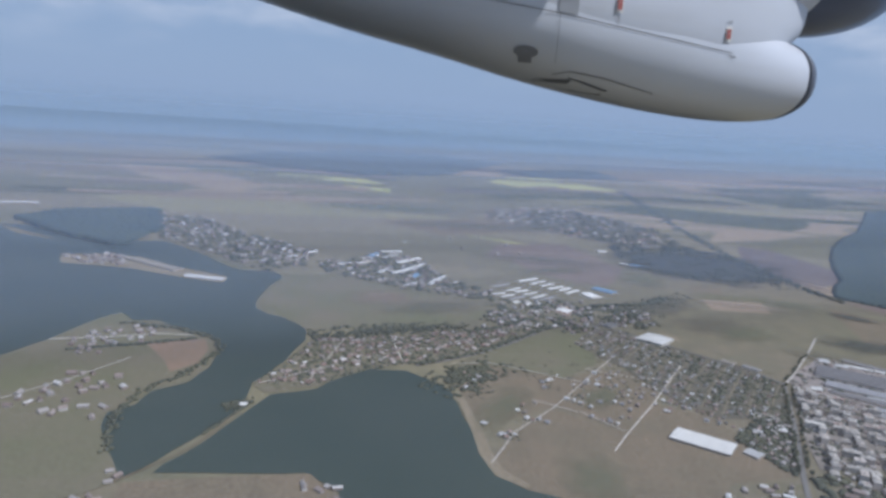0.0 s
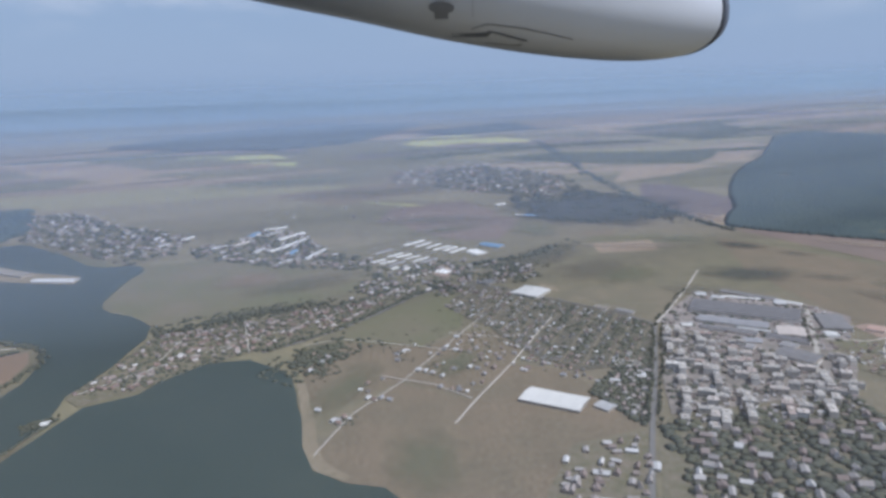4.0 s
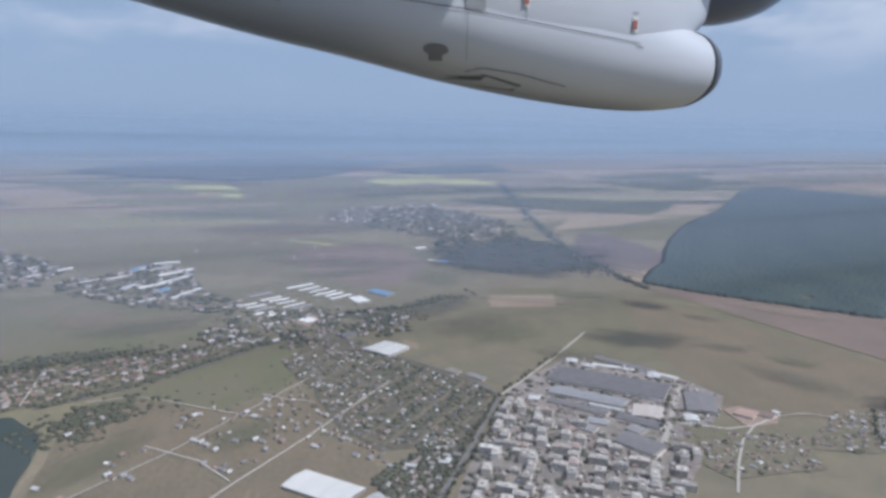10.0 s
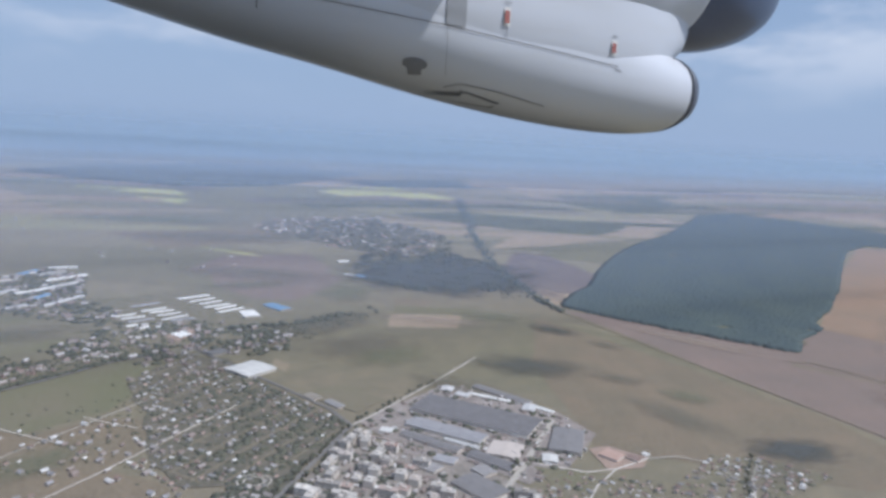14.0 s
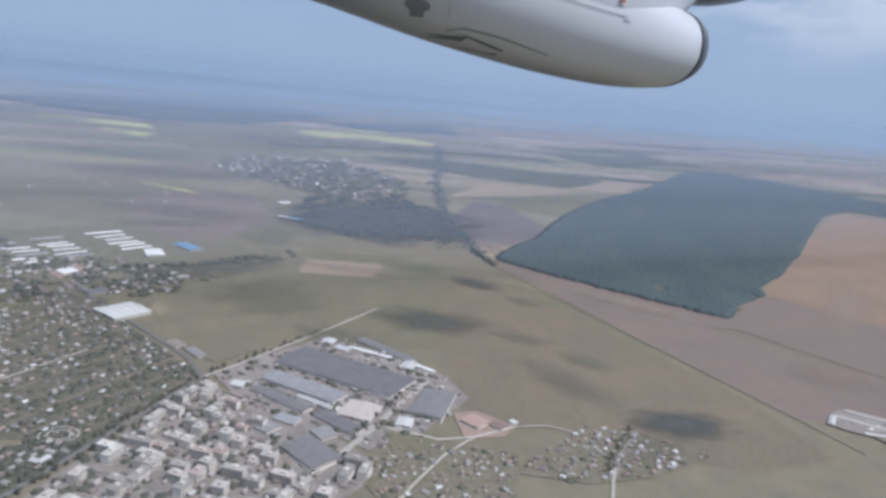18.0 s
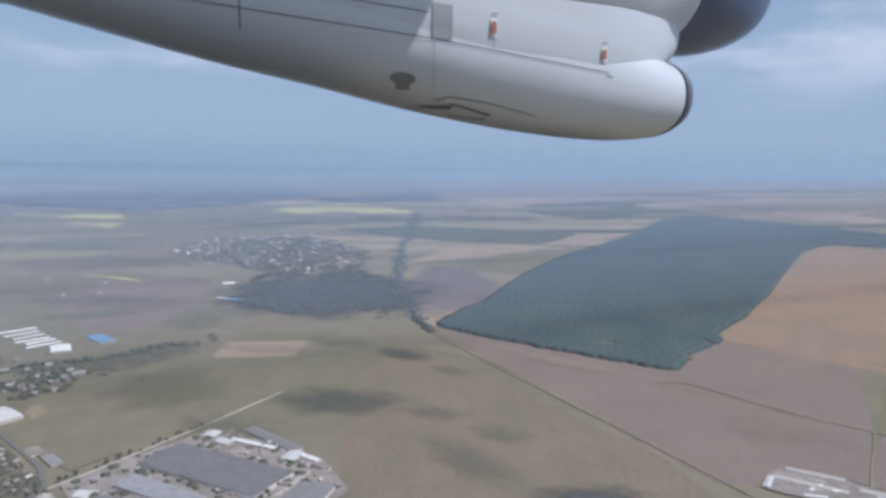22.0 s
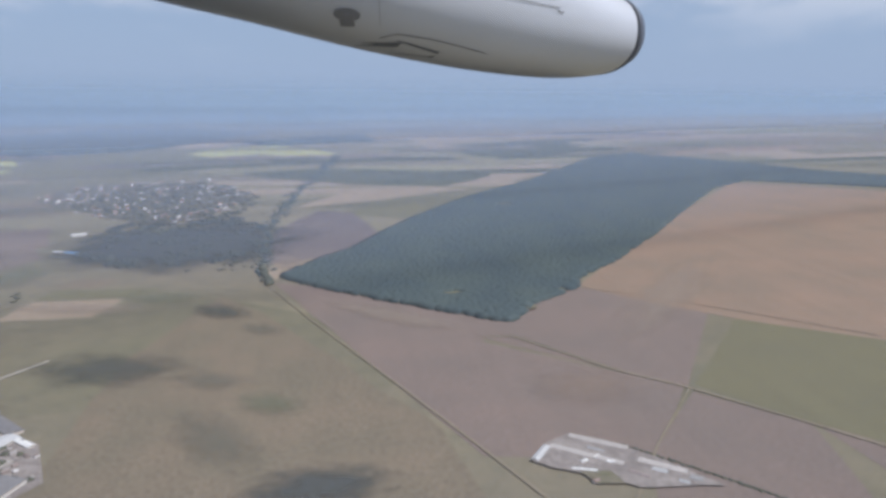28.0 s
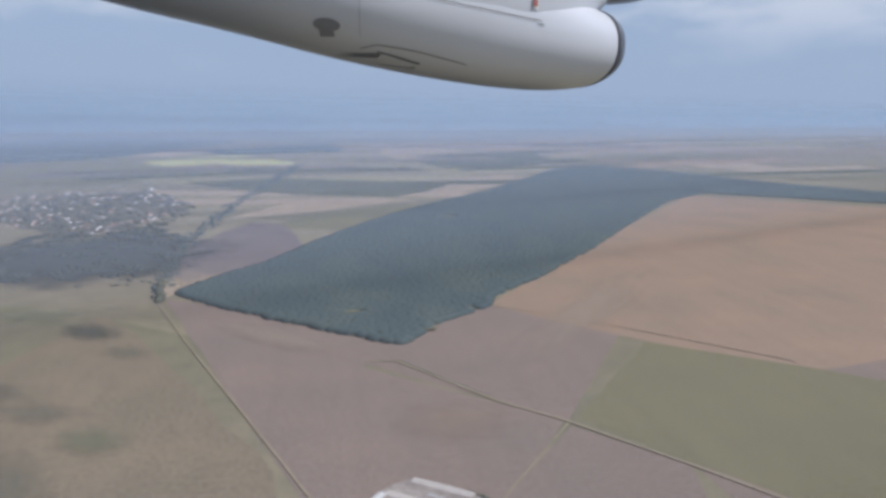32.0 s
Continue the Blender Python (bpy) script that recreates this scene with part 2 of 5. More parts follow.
BARE = soil("bare_yard", (0.34, 0.31, 0.27), (0.28, 0.25, 0.21), fine=1.5, contrast=1.3)
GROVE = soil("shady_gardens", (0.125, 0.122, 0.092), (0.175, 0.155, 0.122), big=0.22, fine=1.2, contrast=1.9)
GARDENS = soil("garden_ground", (0.175, 0.165, 0.105), (0.24, 0.205, 0.155), big=0.3, fine=1.4, contrast=1.9)
PAVING = soil("town_ground", (0.33, 0.29, 0.255), (0.23, 0.205, 0.18), big=0.25, fine=1.5, contrast=1.6)
YARDS = soil("concrete_yard", (0.36, 0.315, 0.285), (0.26, 0.225, 0.205), big=0.2, fine=1.2, contrast=1.6)
CLAY = soil("fired_clay_yard", (0.42, 0.305, 0.245), (0.35, 0.265, 0.215), fine=1.5, contrast=1.4)
SAND = soil("dry_shore", (0.30, 0.25, 0.18), (0.25, 0.21, 0.145))
ROAD = plain("dusty_road", (0.58, 0.53, 0.46), 0.9, 0.2, 1.5)
TARMAC = plain("tarmac", (0.20, 0.19, 0.18), 0.85, 0.25, 1.2)
# Bluer than the leaves themselves: some distance haze is put into this colour.
WOODS = leafage("wood_leaves", (0.072, 0.100, 0.106), 0.5, 0.16)
SCRUBLEAF = leafage("scrub_leaves", (0.085, 0.10, 0.098), 0.8, 0.6)
LEAVES = leafage("tree_leaves", (0.108, 0.115, 0.090), 1.2, 0.6)
BARK = plain("bark", (0.12, 0.09, 0.06), 0.9)
WALLS = plain("rendered_wall", (0.55, 0.52, 0.47), 0.85, 0.15, 3, spread=[(0, (0.34, 0.30, 0.26)), (0.35, (0.56, 0.53, 0.48)), (0.7, (0.47, 0.41, 0.35)), (1, (0.68, 0.66, 0.62))])
BLOCKWALL = plain("block_render", (0.6, 0.58, 0.54), 0.85, 0.18, 2, spread=[(0, (0.50, 0.44, 0.38)), (0.5, (0.74, 0.69, 0.62)), (1, (0.64, 0.55, 0.48))])
PALEROOF = plain("pale_sheeting", (0.345, 0.338, 0.35), 0.8, 0.25, 0.6)
PINKROOF = plain("faded_red_sheeting", (0.36, 0.29, 0.265), 0.85, 0.25, 0.6)
FLATROOF = plain("roof_felt", (0.36, 0.36, 0.36), 0.85, 0.25, 2, spread=[(0, (0.28, 0.255, 0.235)), (0.35, (0.44, 0.41, 0.375)), (0.7, (0.58, 0.54, 0.49)), (0.85, (0.38, 0.26, 0.22)), (1, (0.76, 0.72, 0.66))])
TILES = plain("clay_tiles", (0.30, 0.20, 0.16), 0.8, 0.25, 4, spread=[(0, (0.20, 0.145, 0.125)), (0.6, (0.30, 0.21, 0.175)), (1, (0.39, 0.285, 0.24))])
SLATE = plain("grey_roofing", (0.30, 0.29, 0.28), 0.75, 0.25, 4, spread=[(0, (0.16, 0.155, 0.15)), (0.6, (0.30, 0.29, 0.28)), (1, (0.48, 0.46, 0.44))])
TIN = plain("bright_tin", (0.60, 0.59, 0.575), 0.55, 0.18, 3)
WHITE = plain("white_sheeting", (0.82, 0.80, 0.755), 0.55, 0.12, 1.2)
GREYROOF = plain("grey_sheeting", (0.25, 0.24, 0.24), 0.92, 0.22, 0.7, spread=[(0, (0.21, 0.20, 0.20)), (0.5, (0.25, 0.24, 0.24)), (1, (0.32, 0.305, 0.30))])
FARMROOF = plain("pale_farm_roofing", (0.52, 0.47, 0.43), 0.85, 0.25, 1.0)
HALLROOF = plain("dark_roof_sheeting", (0.175, 0.168, 0.172), 0.95, 0.28, 0.5)
BLUE = plain("blue_sheeting", (0.20, 0.36, 0.55), 0.5, 0.15, 2)
BRICK = plain("red_brick", (0.46, 0.31, 0.25), 0.85, 0.2, 3)
GLAZING = plain("window_glazing", (0.06, 0.07, 0.08), 0.15, 0.1, 2)
HOUSES = plain("far_houses", (0.5, 0.5, 0.5), 0.8, 0.15, 3, island=True, spread=[(0, (0.21, 0.16, 0.14)), (0.3, (0.31, 0.25, 0.225)), (0.6, (0.36, 0.33, 0.31)), (0.9, (0.46, 0.43, 0.405)), (1, (0.74, 0.72, 0.69))])

VILLAGE = plain("village_houses", (0.5, 0.5, 0.5), 0.8, 0.15, 3, island=True, spread=[(0, (0.23, 0.155, 0.13)), (0.35, (0.33, 0.235, 0.20)), (0.6, (0.35, 0.30, 0.275)), (0.9, (0.46, 0.42, 0.39)), (1, (0.76, 0.74, 0.70))])
PLAINHOUSES = plain("plain_village_houses", (0.5, 0.5, 0.5), 0.8, 0.15, 3, island=True, spread=[(0, (0.30, 0.17, 0.13)), (0.3, (0.40, 0.27, 0.22)), (0.5, (0.28, 0.26, 0.25)), (0.7, (0.44, 0.40, 0.37)), (0.9, (0.62, 0.58, 0.54)), (1, (0.9, 0.88, 0.85))])

# ---- builders ----


def part(name, bm, material, parent=None, label=""):
    me = bpy.data.meshes.new(name)
    bm.to_mesh(me)
    bm.free()
    if material:
        me.materials.append(material)
    ob = new(name, me)
    ob.parent = parent
    if label:
        ob["label"] = label
    return ob


def flat_ob(name, verts, faces, material, parent=None, smooth=False):
    me = bpy.data.meshes.new(name)
    me.from_pydata(verts, [], faces)
    me.materials.append(material)
    if smooth:
        me.shade_smooth()
    ob = new(name, me)
    ob.parent = parent
    return ob


def ragged(pts, step, amount):
    """The outline of a polygon with its long sides broken up a little, as on real land."""
    out = []
    for (x0, y0), (x1, y1) in zip(pts, [*pts[1:], pts[0]]):
        n = max(1, int(math.hypot(x1 - x0, y1 - y0) / step))
        for i in range(n):
            x, y = x0 + (x1 - x0) * i / n, y0 + (y1 - y0) * i / n
            v = noise.noise_vector(Vector((x, y, 3.3)) / (step * 2.5))
            out.append((x + v.x * amount, y + v.y * amount))
    return out


def soft_tint(name, c, most=0.85, start=0.62, end=1.35):
    """A ground tone that fades out all round into what lies beside it."""
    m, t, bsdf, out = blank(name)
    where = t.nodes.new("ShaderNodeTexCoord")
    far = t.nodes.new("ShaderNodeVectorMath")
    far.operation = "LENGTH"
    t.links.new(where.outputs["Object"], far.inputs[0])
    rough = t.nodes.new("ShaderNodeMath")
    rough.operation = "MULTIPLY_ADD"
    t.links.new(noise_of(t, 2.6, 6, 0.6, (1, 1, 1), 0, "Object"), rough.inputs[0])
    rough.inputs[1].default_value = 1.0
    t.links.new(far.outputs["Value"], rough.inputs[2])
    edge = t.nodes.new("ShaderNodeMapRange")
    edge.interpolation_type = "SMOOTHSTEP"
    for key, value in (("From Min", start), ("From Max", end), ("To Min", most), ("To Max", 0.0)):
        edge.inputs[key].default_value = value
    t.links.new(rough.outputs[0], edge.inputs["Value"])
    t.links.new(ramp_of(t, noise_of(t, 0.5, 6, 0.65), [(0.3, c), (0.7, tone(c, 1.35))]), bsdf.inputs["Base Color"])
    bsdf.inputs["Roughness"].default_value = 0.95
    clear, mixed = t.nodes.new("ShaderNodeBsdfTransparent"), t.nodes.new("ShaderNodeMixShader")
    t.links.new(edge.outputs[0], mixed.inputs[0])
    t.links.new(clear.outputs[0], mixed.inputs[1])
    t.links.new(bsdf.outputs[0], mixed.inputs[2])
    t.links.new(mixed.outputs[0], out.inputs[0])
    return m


LEVEL = [0.0]


def sheet(name, pts, material, label, category="field", step=6.0, amount=1.2, z=None):
    """A piece of land, a hand above the plain."""
    LEVEL[0] += 0.0012
    z = z or 0.02 + LEVEL[0]
    edge = ragged(pts, step, amount)
    bm = bmesh.new()
    face = bm.faces.new([bm.verts.new((x, y, z)) for x, y in edge])
    face.normal_update()
    if sum(a[0] * b[1] - b[0] * a[1] for a, b in zip(edge, [*edge[1:], edge[0]])) < 0:
        face.normal_flip()
        face.normal_update()
    bmesh.ops.triangulate(bm, faces=[face])
    return tagged(part(name, bm, material), label, category, "", "structure")


def strip(name, pts, width, material, label, category="road", z=None):
    """A road or path of even width along a line."""
    LEVEL[0] += 0.0012
    z = z or 0.05 + LEVEL[0]
    p = [Vector(q) for q in pts]
    verts, faces = [], []
    for i, q in enumerate(p):
        d = (p[min(i + 1, len(p) - 1)] - p[max(i - 1, 0)]).normalized()
        side = Vector((-d.y, d.x)) * width / 2
        verts += [(*(q - side), z), (*(q + side), z)]
        if i:
            k = 2 * i
            faces.append((k - 2, k, k + 1, k - 1))
    return tagged(flat_ob(name, verts, faces, material), label, category, "", "structure")


def inside(x, y, pts):
    hit, j = False, len(pts) - 1
    for i in range(len(pts)):
        (xi, yi), (xj, yj) = pts[i], pts[j]
        if (yi > y) != (yj > y) and x < (xj - xi) * (y - yi) / (yj - yi) + xi:
            hit = not hit
        j = i
    return hit


def box_of(pts):
    xs, ys = [p[0] for p in pts], [p[1] for p in pts]
    return min(xs), max(xs), min(ys), max(ys)


def scatter(pts, n, gap, rng, skip=()):
    """n spots in a polygon, no two nearer than gap, and none within skip's polygons."""
    x0, x1, y0, y1 = box_of(pts)
    got, grid = [], {}
    for _ in range(n * 40):
        x, y = rng.uniform(x0, x1), rng.uniform(y0, y1)
        if not inside(x, y, pts) or any(inside(x, y, s) for s in skip):
            continue
        cx, cy = int(x // gap), int(y // gap)
        if any(math.hypot(x - a, y - b) < gap for i in (-1, 0, 1) for j in (-1, 0, 1) for a, b in grid.get((cx + i, cy + j), ())):
            continue
        grid.setdefault((cx, cy), []).append((x, y))
        got.append((x, y))
        if len(got) == n:
            break
    return got


def rows_in(pts, angle, pitch, gap, rng, keep=0.85, jitter=0.25):
    """Spots in rows along streets at that angle."""
    x0, x1, y0, y1 = box_of(pts)
    cx, cy, r = (x0 + x1) / 2, (y0 + y1) / 2, math.hypot(x1 - x0, y1 - y0) / 2
    c, s = math.cos(radians(angle)), math.sin(radians(angle))
    got = []
    v, k = -r, 0
    while v < r:
        u = -r + rng.uniform(0, gap)
        while u < r:
            x, y = cx + u * c - v * s + rng.gauss(0, jitter), cy + u * s + v * c + rng.gauss(0, jitter)
            if rng.random() < keep and inside(x, y, pts):
                got.append((x, y))
            u += gap * rng.uniform(0.85, 1.3)
        k += 1
        v += pitch * (0.72 if k % 2 else 1.28)
    return got


ICO = None


def ico():
    global ICO
    if ICO is None:
        bm = bmesh.new()
        bmesh.ops.create_icosphere(bm, subdivisions=1, radius=1)
        bm.verts.ensure_lookup_table()
        ICO = (np.array([v.co[:] for v in bm.verts]), np.array([[v.index for v in f.verts] for f in bm.faces]))
        bm.free()
    return ICO


def clumps(name, spots, sizes, tall, material, label, category, rng, kind="stuff", parent=None):
    """Many small uneven crowns in one mesh."""
    base, tri = ico()
    r = np.random.RandomState(rng.randrange(1 << 30))
    verts, faces = [], []
    for i, ((x, y), w, h) in enumerate(zip(spots, sizes, tall)):
        rough = 0.06 if material is WOODS else 0.22
        v = base * (1 + r.uniform(-rough, rough, (len(base), 1)))
        a = r.uniform(0, 6.28)
        v = v @ np.array([[math.cos(a), math.sin(a), 0], [-math.sin(a), math.cos(a), 0], [0, 0, 1]])
        sunk = 0.15 if material is WOODS else 0.5
        verts.append(v * (w, w, h * (1 - sunk)) + (x, y, h * sunk))
        faces.append(tri + i * len(base))
    if not verts:
        return None
    me = bpy.data.meshes.new(name)
    me.from_pydata(np.concatenate(verts).tolist(), [], np.concatenate(faces).tolist())
    me.materials.append(material)
    me.shade_smooth()
    ob = new(name, me)
    ob.parent = parent
    if label:
        tagged(ob, label, category, "", kind)
    return ob


SCRUB_WOOD = [(122, 411), (118, 436), (127, 455), (138, 449), (152, 464), (166, 458), (178, 474), (190, 468), (199, 474), (203, 446), (201, 418), (193, 421), (187, 413), (180, 396), (164, 405), (142, 399)]
CLEARINGS = ((278, 345, 5, 3.5), (301, 324, 3.4, 2.4), (284, 319, 2.4, 1.6), (318, 346, 3, 2.4), (345, 560, 7, 5))


def wood(name, pts, gap, height, label, rng, n=4000, floor=True):
    if floor:
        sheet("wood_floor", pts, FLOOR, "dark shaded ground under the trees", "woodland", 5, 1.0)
    spots = [p for p in scatter(pts, n, gap, rng) if all(math.hypot((p[0] - x) / rx, (p[1] - y) / ry) > 1 for x, y, rx, ry in CLEARINGS)]
    return clumps(name, spots, [gap * rng.uniform(1.9, 2.5) for _ in spots], [height * rng.uniform(0.95, 1.05) for _ in spots], WOODS, label, "wood", rng)


def tree_row(name, line, width, gap, height, label, rng, material=None):
    spots = []
    for (x0, y0), (x1, y1) in zip(line, line[1:]):
        n = max(1, int(math.hypot(x1 - x0, y1 - y0) / gap))
        for i in range(n):
            f = (i + rng.random()) / n
            spots.append((x0 + (x1 - x0) * f + rng.gauss(0, width / 2), y0 + (y1 - y0) * f + rng.gauss(0, width / 2)))
    return clumps(name, spots, [gap * rng.uniform(0.8, 1.5) for _ in spots], [height * rng.uniform(0.6, 1.1) for _ in spots], material or LEAVES, label, "trees", rng)


def gable(bm, w, d, wall, rise, over=0.12):
    """A pitched roof with eaves and thickness over a w by d plan."""
    a, b, t = w / 2 + over, d / 2 + over, 0.07
    rings = []
    for dz in (0, t):
        rings.append([bm.verts.new(c) for c in ((-a, -b, wall + dz), (a, -b, wall + dz), (a, 0, wall + rise + dz), (a, b, wall + dz), (-a, b, wall + dz), (-a, 0, wall + rise + dz))])
    (p, q) = rings
    for r, flip in ((q, False), (p, True)):
        for idx in ((0, 1, 2, 5), (5, 2, 3, 4)):
            f = [r[i] for i in idx]
            bm.faces.new(f[::-1] if flip else f)
    loop = (0, 1, 2, 3, 4, 5)
    for i, j in zip(loop, (*loop[1:], 0)):
        bm.faces.new((p[i], p[j], q[j], q[i]))


def block(bm, x0, x1, y0, y1, z0, z1):
    v = [bm.verts.new(c) for c in ((x0, y0, z0), (x1, y0, z0), (x1, y1, z0), (x0, y1, z0), (x0, y0, z1), (x1, y0, z1), (x1, y1, z1), (x0, y1, z1))]
    for f in ((0, 3, 2, 1), (4, 5, 6, 7), (0, 1, 5, 4), (1, 2, 6, 5), (2, 3, 7, 6), (3, 0, 4, 7)):
        bm.faces.new([v[i] for i in f])


def house(w, d, wall, rise, roofing, label, wing=False):
    """A small house: walls with gable ends, roof, chimney, door and windows."""
    bm = bmesh.new()
    a, b = w / 2, d / 2
    lower = [bm.verts.new(c) for c in ((-a, -b, 0), (a, -b, 0), (a, b, 0), (-a, b, 0))]
    upper = [bm.verts.new(c) for c in ((-a, -b, wall), (a, -b, wall), (a, b, wall), (-a, b, wall))]
    left, right = bm.verts.new((-a, 0, wall + rise)), bm.verts.new((a, 0, wall + rise))
    for i in range(4):
        j = (i + 1) % 4
        bm.faces.new((lower[i], lower[j], upper[j], upper[i]))
    bm.faces.new((upper[1], upper[2], right))
    bm.faces.new((upper[3], upper[0], left))
    if wing:
        block(bm, a - 0.02, a + 0.55, -b * 0.6, b * 0.5, 0, wall * 0.8)
    ob = part("house", bm, WALLS)
    bm = bmesh.new()
    gable(bm, w, d, wall, rise)
    if wing:
        block(bm, a + 0.06, a + 0.62, -b * 0.66, b * 0.56, wall * 0.8, wall * 0.86)
    part("roof", bm, roofing, ob)
    bm = bmesh.new()
    block(bm, a * 0.35, a * 0.35 + 0.14, -0.25, -0.11, wall + rise * 0.4, wall + rise + 0.2)
    part("chimney", bm, BRICK, ob)
    bm = bmesh.new()
    block(bm, -0.09, 0.09, -b - 0.02, -b + 0.01, 0, wall * 0.75)
    part("door", bm, BARK, ob)
    for x in (-a * 0.6, a * 0.6):
        bm = bmesh.new()
        block(bm, x - 0.1, x + 0.1, -b - 0.015, -b + 0.01, wall * 0.35, wall * 0.8)
        part("window", bm, GLAZING, ob)
    return tagged(ob, label, "house", "village houses")


def apartment(w, d, storeys, label):
    """A block of flats: walls, parapet roof, stair head, and window bands storey by storey."""
    h = storeys * 0.5
    bm = bmesh.new()
    block(bm, -w / 2, w / 2, -d / 2, d / 2, 0, h)
    ob = part("apartment_block", bm, BLOCKWALL)
    bm = bmesh.new()
    block(bm, -w / 2 - 0.04, w / 2 + 0.04, -d / 2 - 0.04, d / 2 + 0.04, h, h + 0.09)
    roof = part("roof", bm, FLATROOF, ob)
    bm = bmesh.new()
    block(bm, -w * 0.15, w * 0.12, -d * 0.2, d * 0.22, h + 0.09, h + 0.45)
    part("stair_head", bm, BLOCKWALL, roof)
    n = max(2, int(w / 0.55))
    for s in range(storeys):
        bm = bmesh.new()
        for i in range(n):
            x = -w / 2 + (i + 0.5) * w / n
            for side in (-1, 1):
                y = side * (d / 2 + 0.004)
                block(bm, x - w / n * 0.3, x + w / n * 0.3, min(y, y + side * 0.02), max(y, y + side * 0.02), s * 0.5 + 0.14, s * 0.5 + 0.38)
        part("window_row", bm, GLAZING, ob)
    for s in range(1, storeys):
        bm = bmesh.new()
        block(bm, -w * 0.3, w * 0.3, -d / 2 - 0.22, -d / 2 - 0.03, s * 0.5 - 0.02, s * 0.5 + 0.13)
        part("balcony", bm, BLOCKWALL, ob)
    return tagged(ob, label, "apartment block", "apartment blocks")


def shed(name, corners, wall, rise, roofing, walling, label, category, group="", ribs=0):
    """A long hall over four corners, in order; its ridge runs along the longer side."""
    p = [Vector((*c, 0)) for c in corners]
    wall, rise = wall * 0.7, rise * 0.7
    if (p[1] - p[0]).length + (p[2] - p[3]).length < (p[2] - p[1]).length + (p[3] - p[0]).length:
        p = p[1:] + p[:1]
    if (p[1] - p[0]).cross(p[3] - p[0]).z < 0:
        p = [p[1], p[0], p[3], p[2]]
    centre = sum(p, Vector()) / 4
    along = ((p[1] - p[0]) + (p[2] - p[3])) / 2
    length, width = along.length, ((p[3] - p[0]).length + (p[2] - p[1]).length) / 2
    bm = bmesh.new()
    a, b = length / 2, width / 2
    block(bm, -a, a, -b, b, 0, wall)
    ob = part(name, bm, walling)
    bm = bmesh.new()
    gable(bm, length, width, wall + 0.004, rise, 0.1)
    roof = part("roof", bm, roofing, ob)
    for i in range(ribs):
        x = -a + (i + 0.5) * length / ribs
        bm = bmesh.new()
        v = [(x - 0.09, -b, wall + 0.08), (x - 0.09, 0, wall + rise + 0.08), (x - 0.09, b, wall + 0.08), (x + 0.09, b, wall + 0.08), (x + 0.09, 0, wall + rise + 0.08), (x + 0.09, -b, wall + 0.08)]
        lo, hi = [bm.verts.new(c) for c in v], [bm.verts.new((c[0], c[1], c[2] + 0.12)) for c in v]
        for idx in ((0, 1, 4, 5), (1, 2, 3, 4)):
            bm.faces.new([hi[k] for k in idx])
        for k in range(6):
            bm.faces.new((lo[k], lo[(k + 1) % 6], hi[(k + 1) % 6], hi[k]))
        part("roof_rib", bm, roofing, roof)
    bm = bmesh.new()
    block(bm, a - 0.01, a + 0.03, -min(0.5, b * 0.4), min(0.5, b * 0.4), 0, wall * 0.75)
    part("door", bm, GLAZING, ob)
    ob.matrix_world = Matrix.Translation(centre) @ Matrix.Rotation(math.atan2(along.y, along.x), 4, "Z")
    return tagged(ob, label, category, group)


def far_houses(name, spots, label, rng, size=1.5, angle=None, material=None):
    """Small houses too far off to tell apart, each with walls and a pitched roof."""
    verts, faces = [], []
    for x, y in spots:
        w, d, h, r = size * rng.uniform(0.7, 1.5), size * rng.uniform(0.6, 0.95), size * rng.uniform(0.35, 0.55), size * rng.uniform(0.15, 0.4)
        a = radians((angle if angle is not None else rng.uniform(0, 180)) + rng.gauss(0, 8) + (90 if rng.random() < 0.4 else 0))
        c, s, k = math.cos(a), math.sin(a), len(verts)
        for u, v, z in ((-w, -d, 0), (w, -d, 0), (w, d, 0), (-w, d, 0), (-w, -d, h), (w, -d, h), (w, d, h), (-w, d, h)):
            verts.append((x + (u * c - v * s) / 2, y + (u * s + v * c) / 2, z))
        faces += [tuple(k + i for i in f) for f in ((0, 1, 5, 4), (1, 2, 6, 5), (2, 3, 7, 6), (3, 0, 4, 7))]
        k = len(verts)
        for u, v, z in ((-w, -d, h), (w, -d, h), (w, d, h), (-w, d, h), (-w, 0, h + r), (w, 0, h + r)):
            verts.append((x + (u * c - v * s) * 0.53, y + (u * s + v * c) * 0.53, z))
        faces += [tuple(k + i for i in f) for f in ((0, 1, 5, 4), (2, 3, 4, 5), (1, 2, 5), (3, 0, 4))]
    return tagged(flat_ob(name, verts, faces, material or HOUSES), label, "houses", "", "stuff")


# ---- the plain ----
bm = bmesh.new()
bmesh.ops.create_grid(bm, x_segments=40, y_segments=40, size=5200)
tagged(part("ground", bm, COUNTRY), "broad hazy plain of pasture and ploughed strips", "ground", "", "structure").location = (140, 900, 0)

rng = random.Random(7)

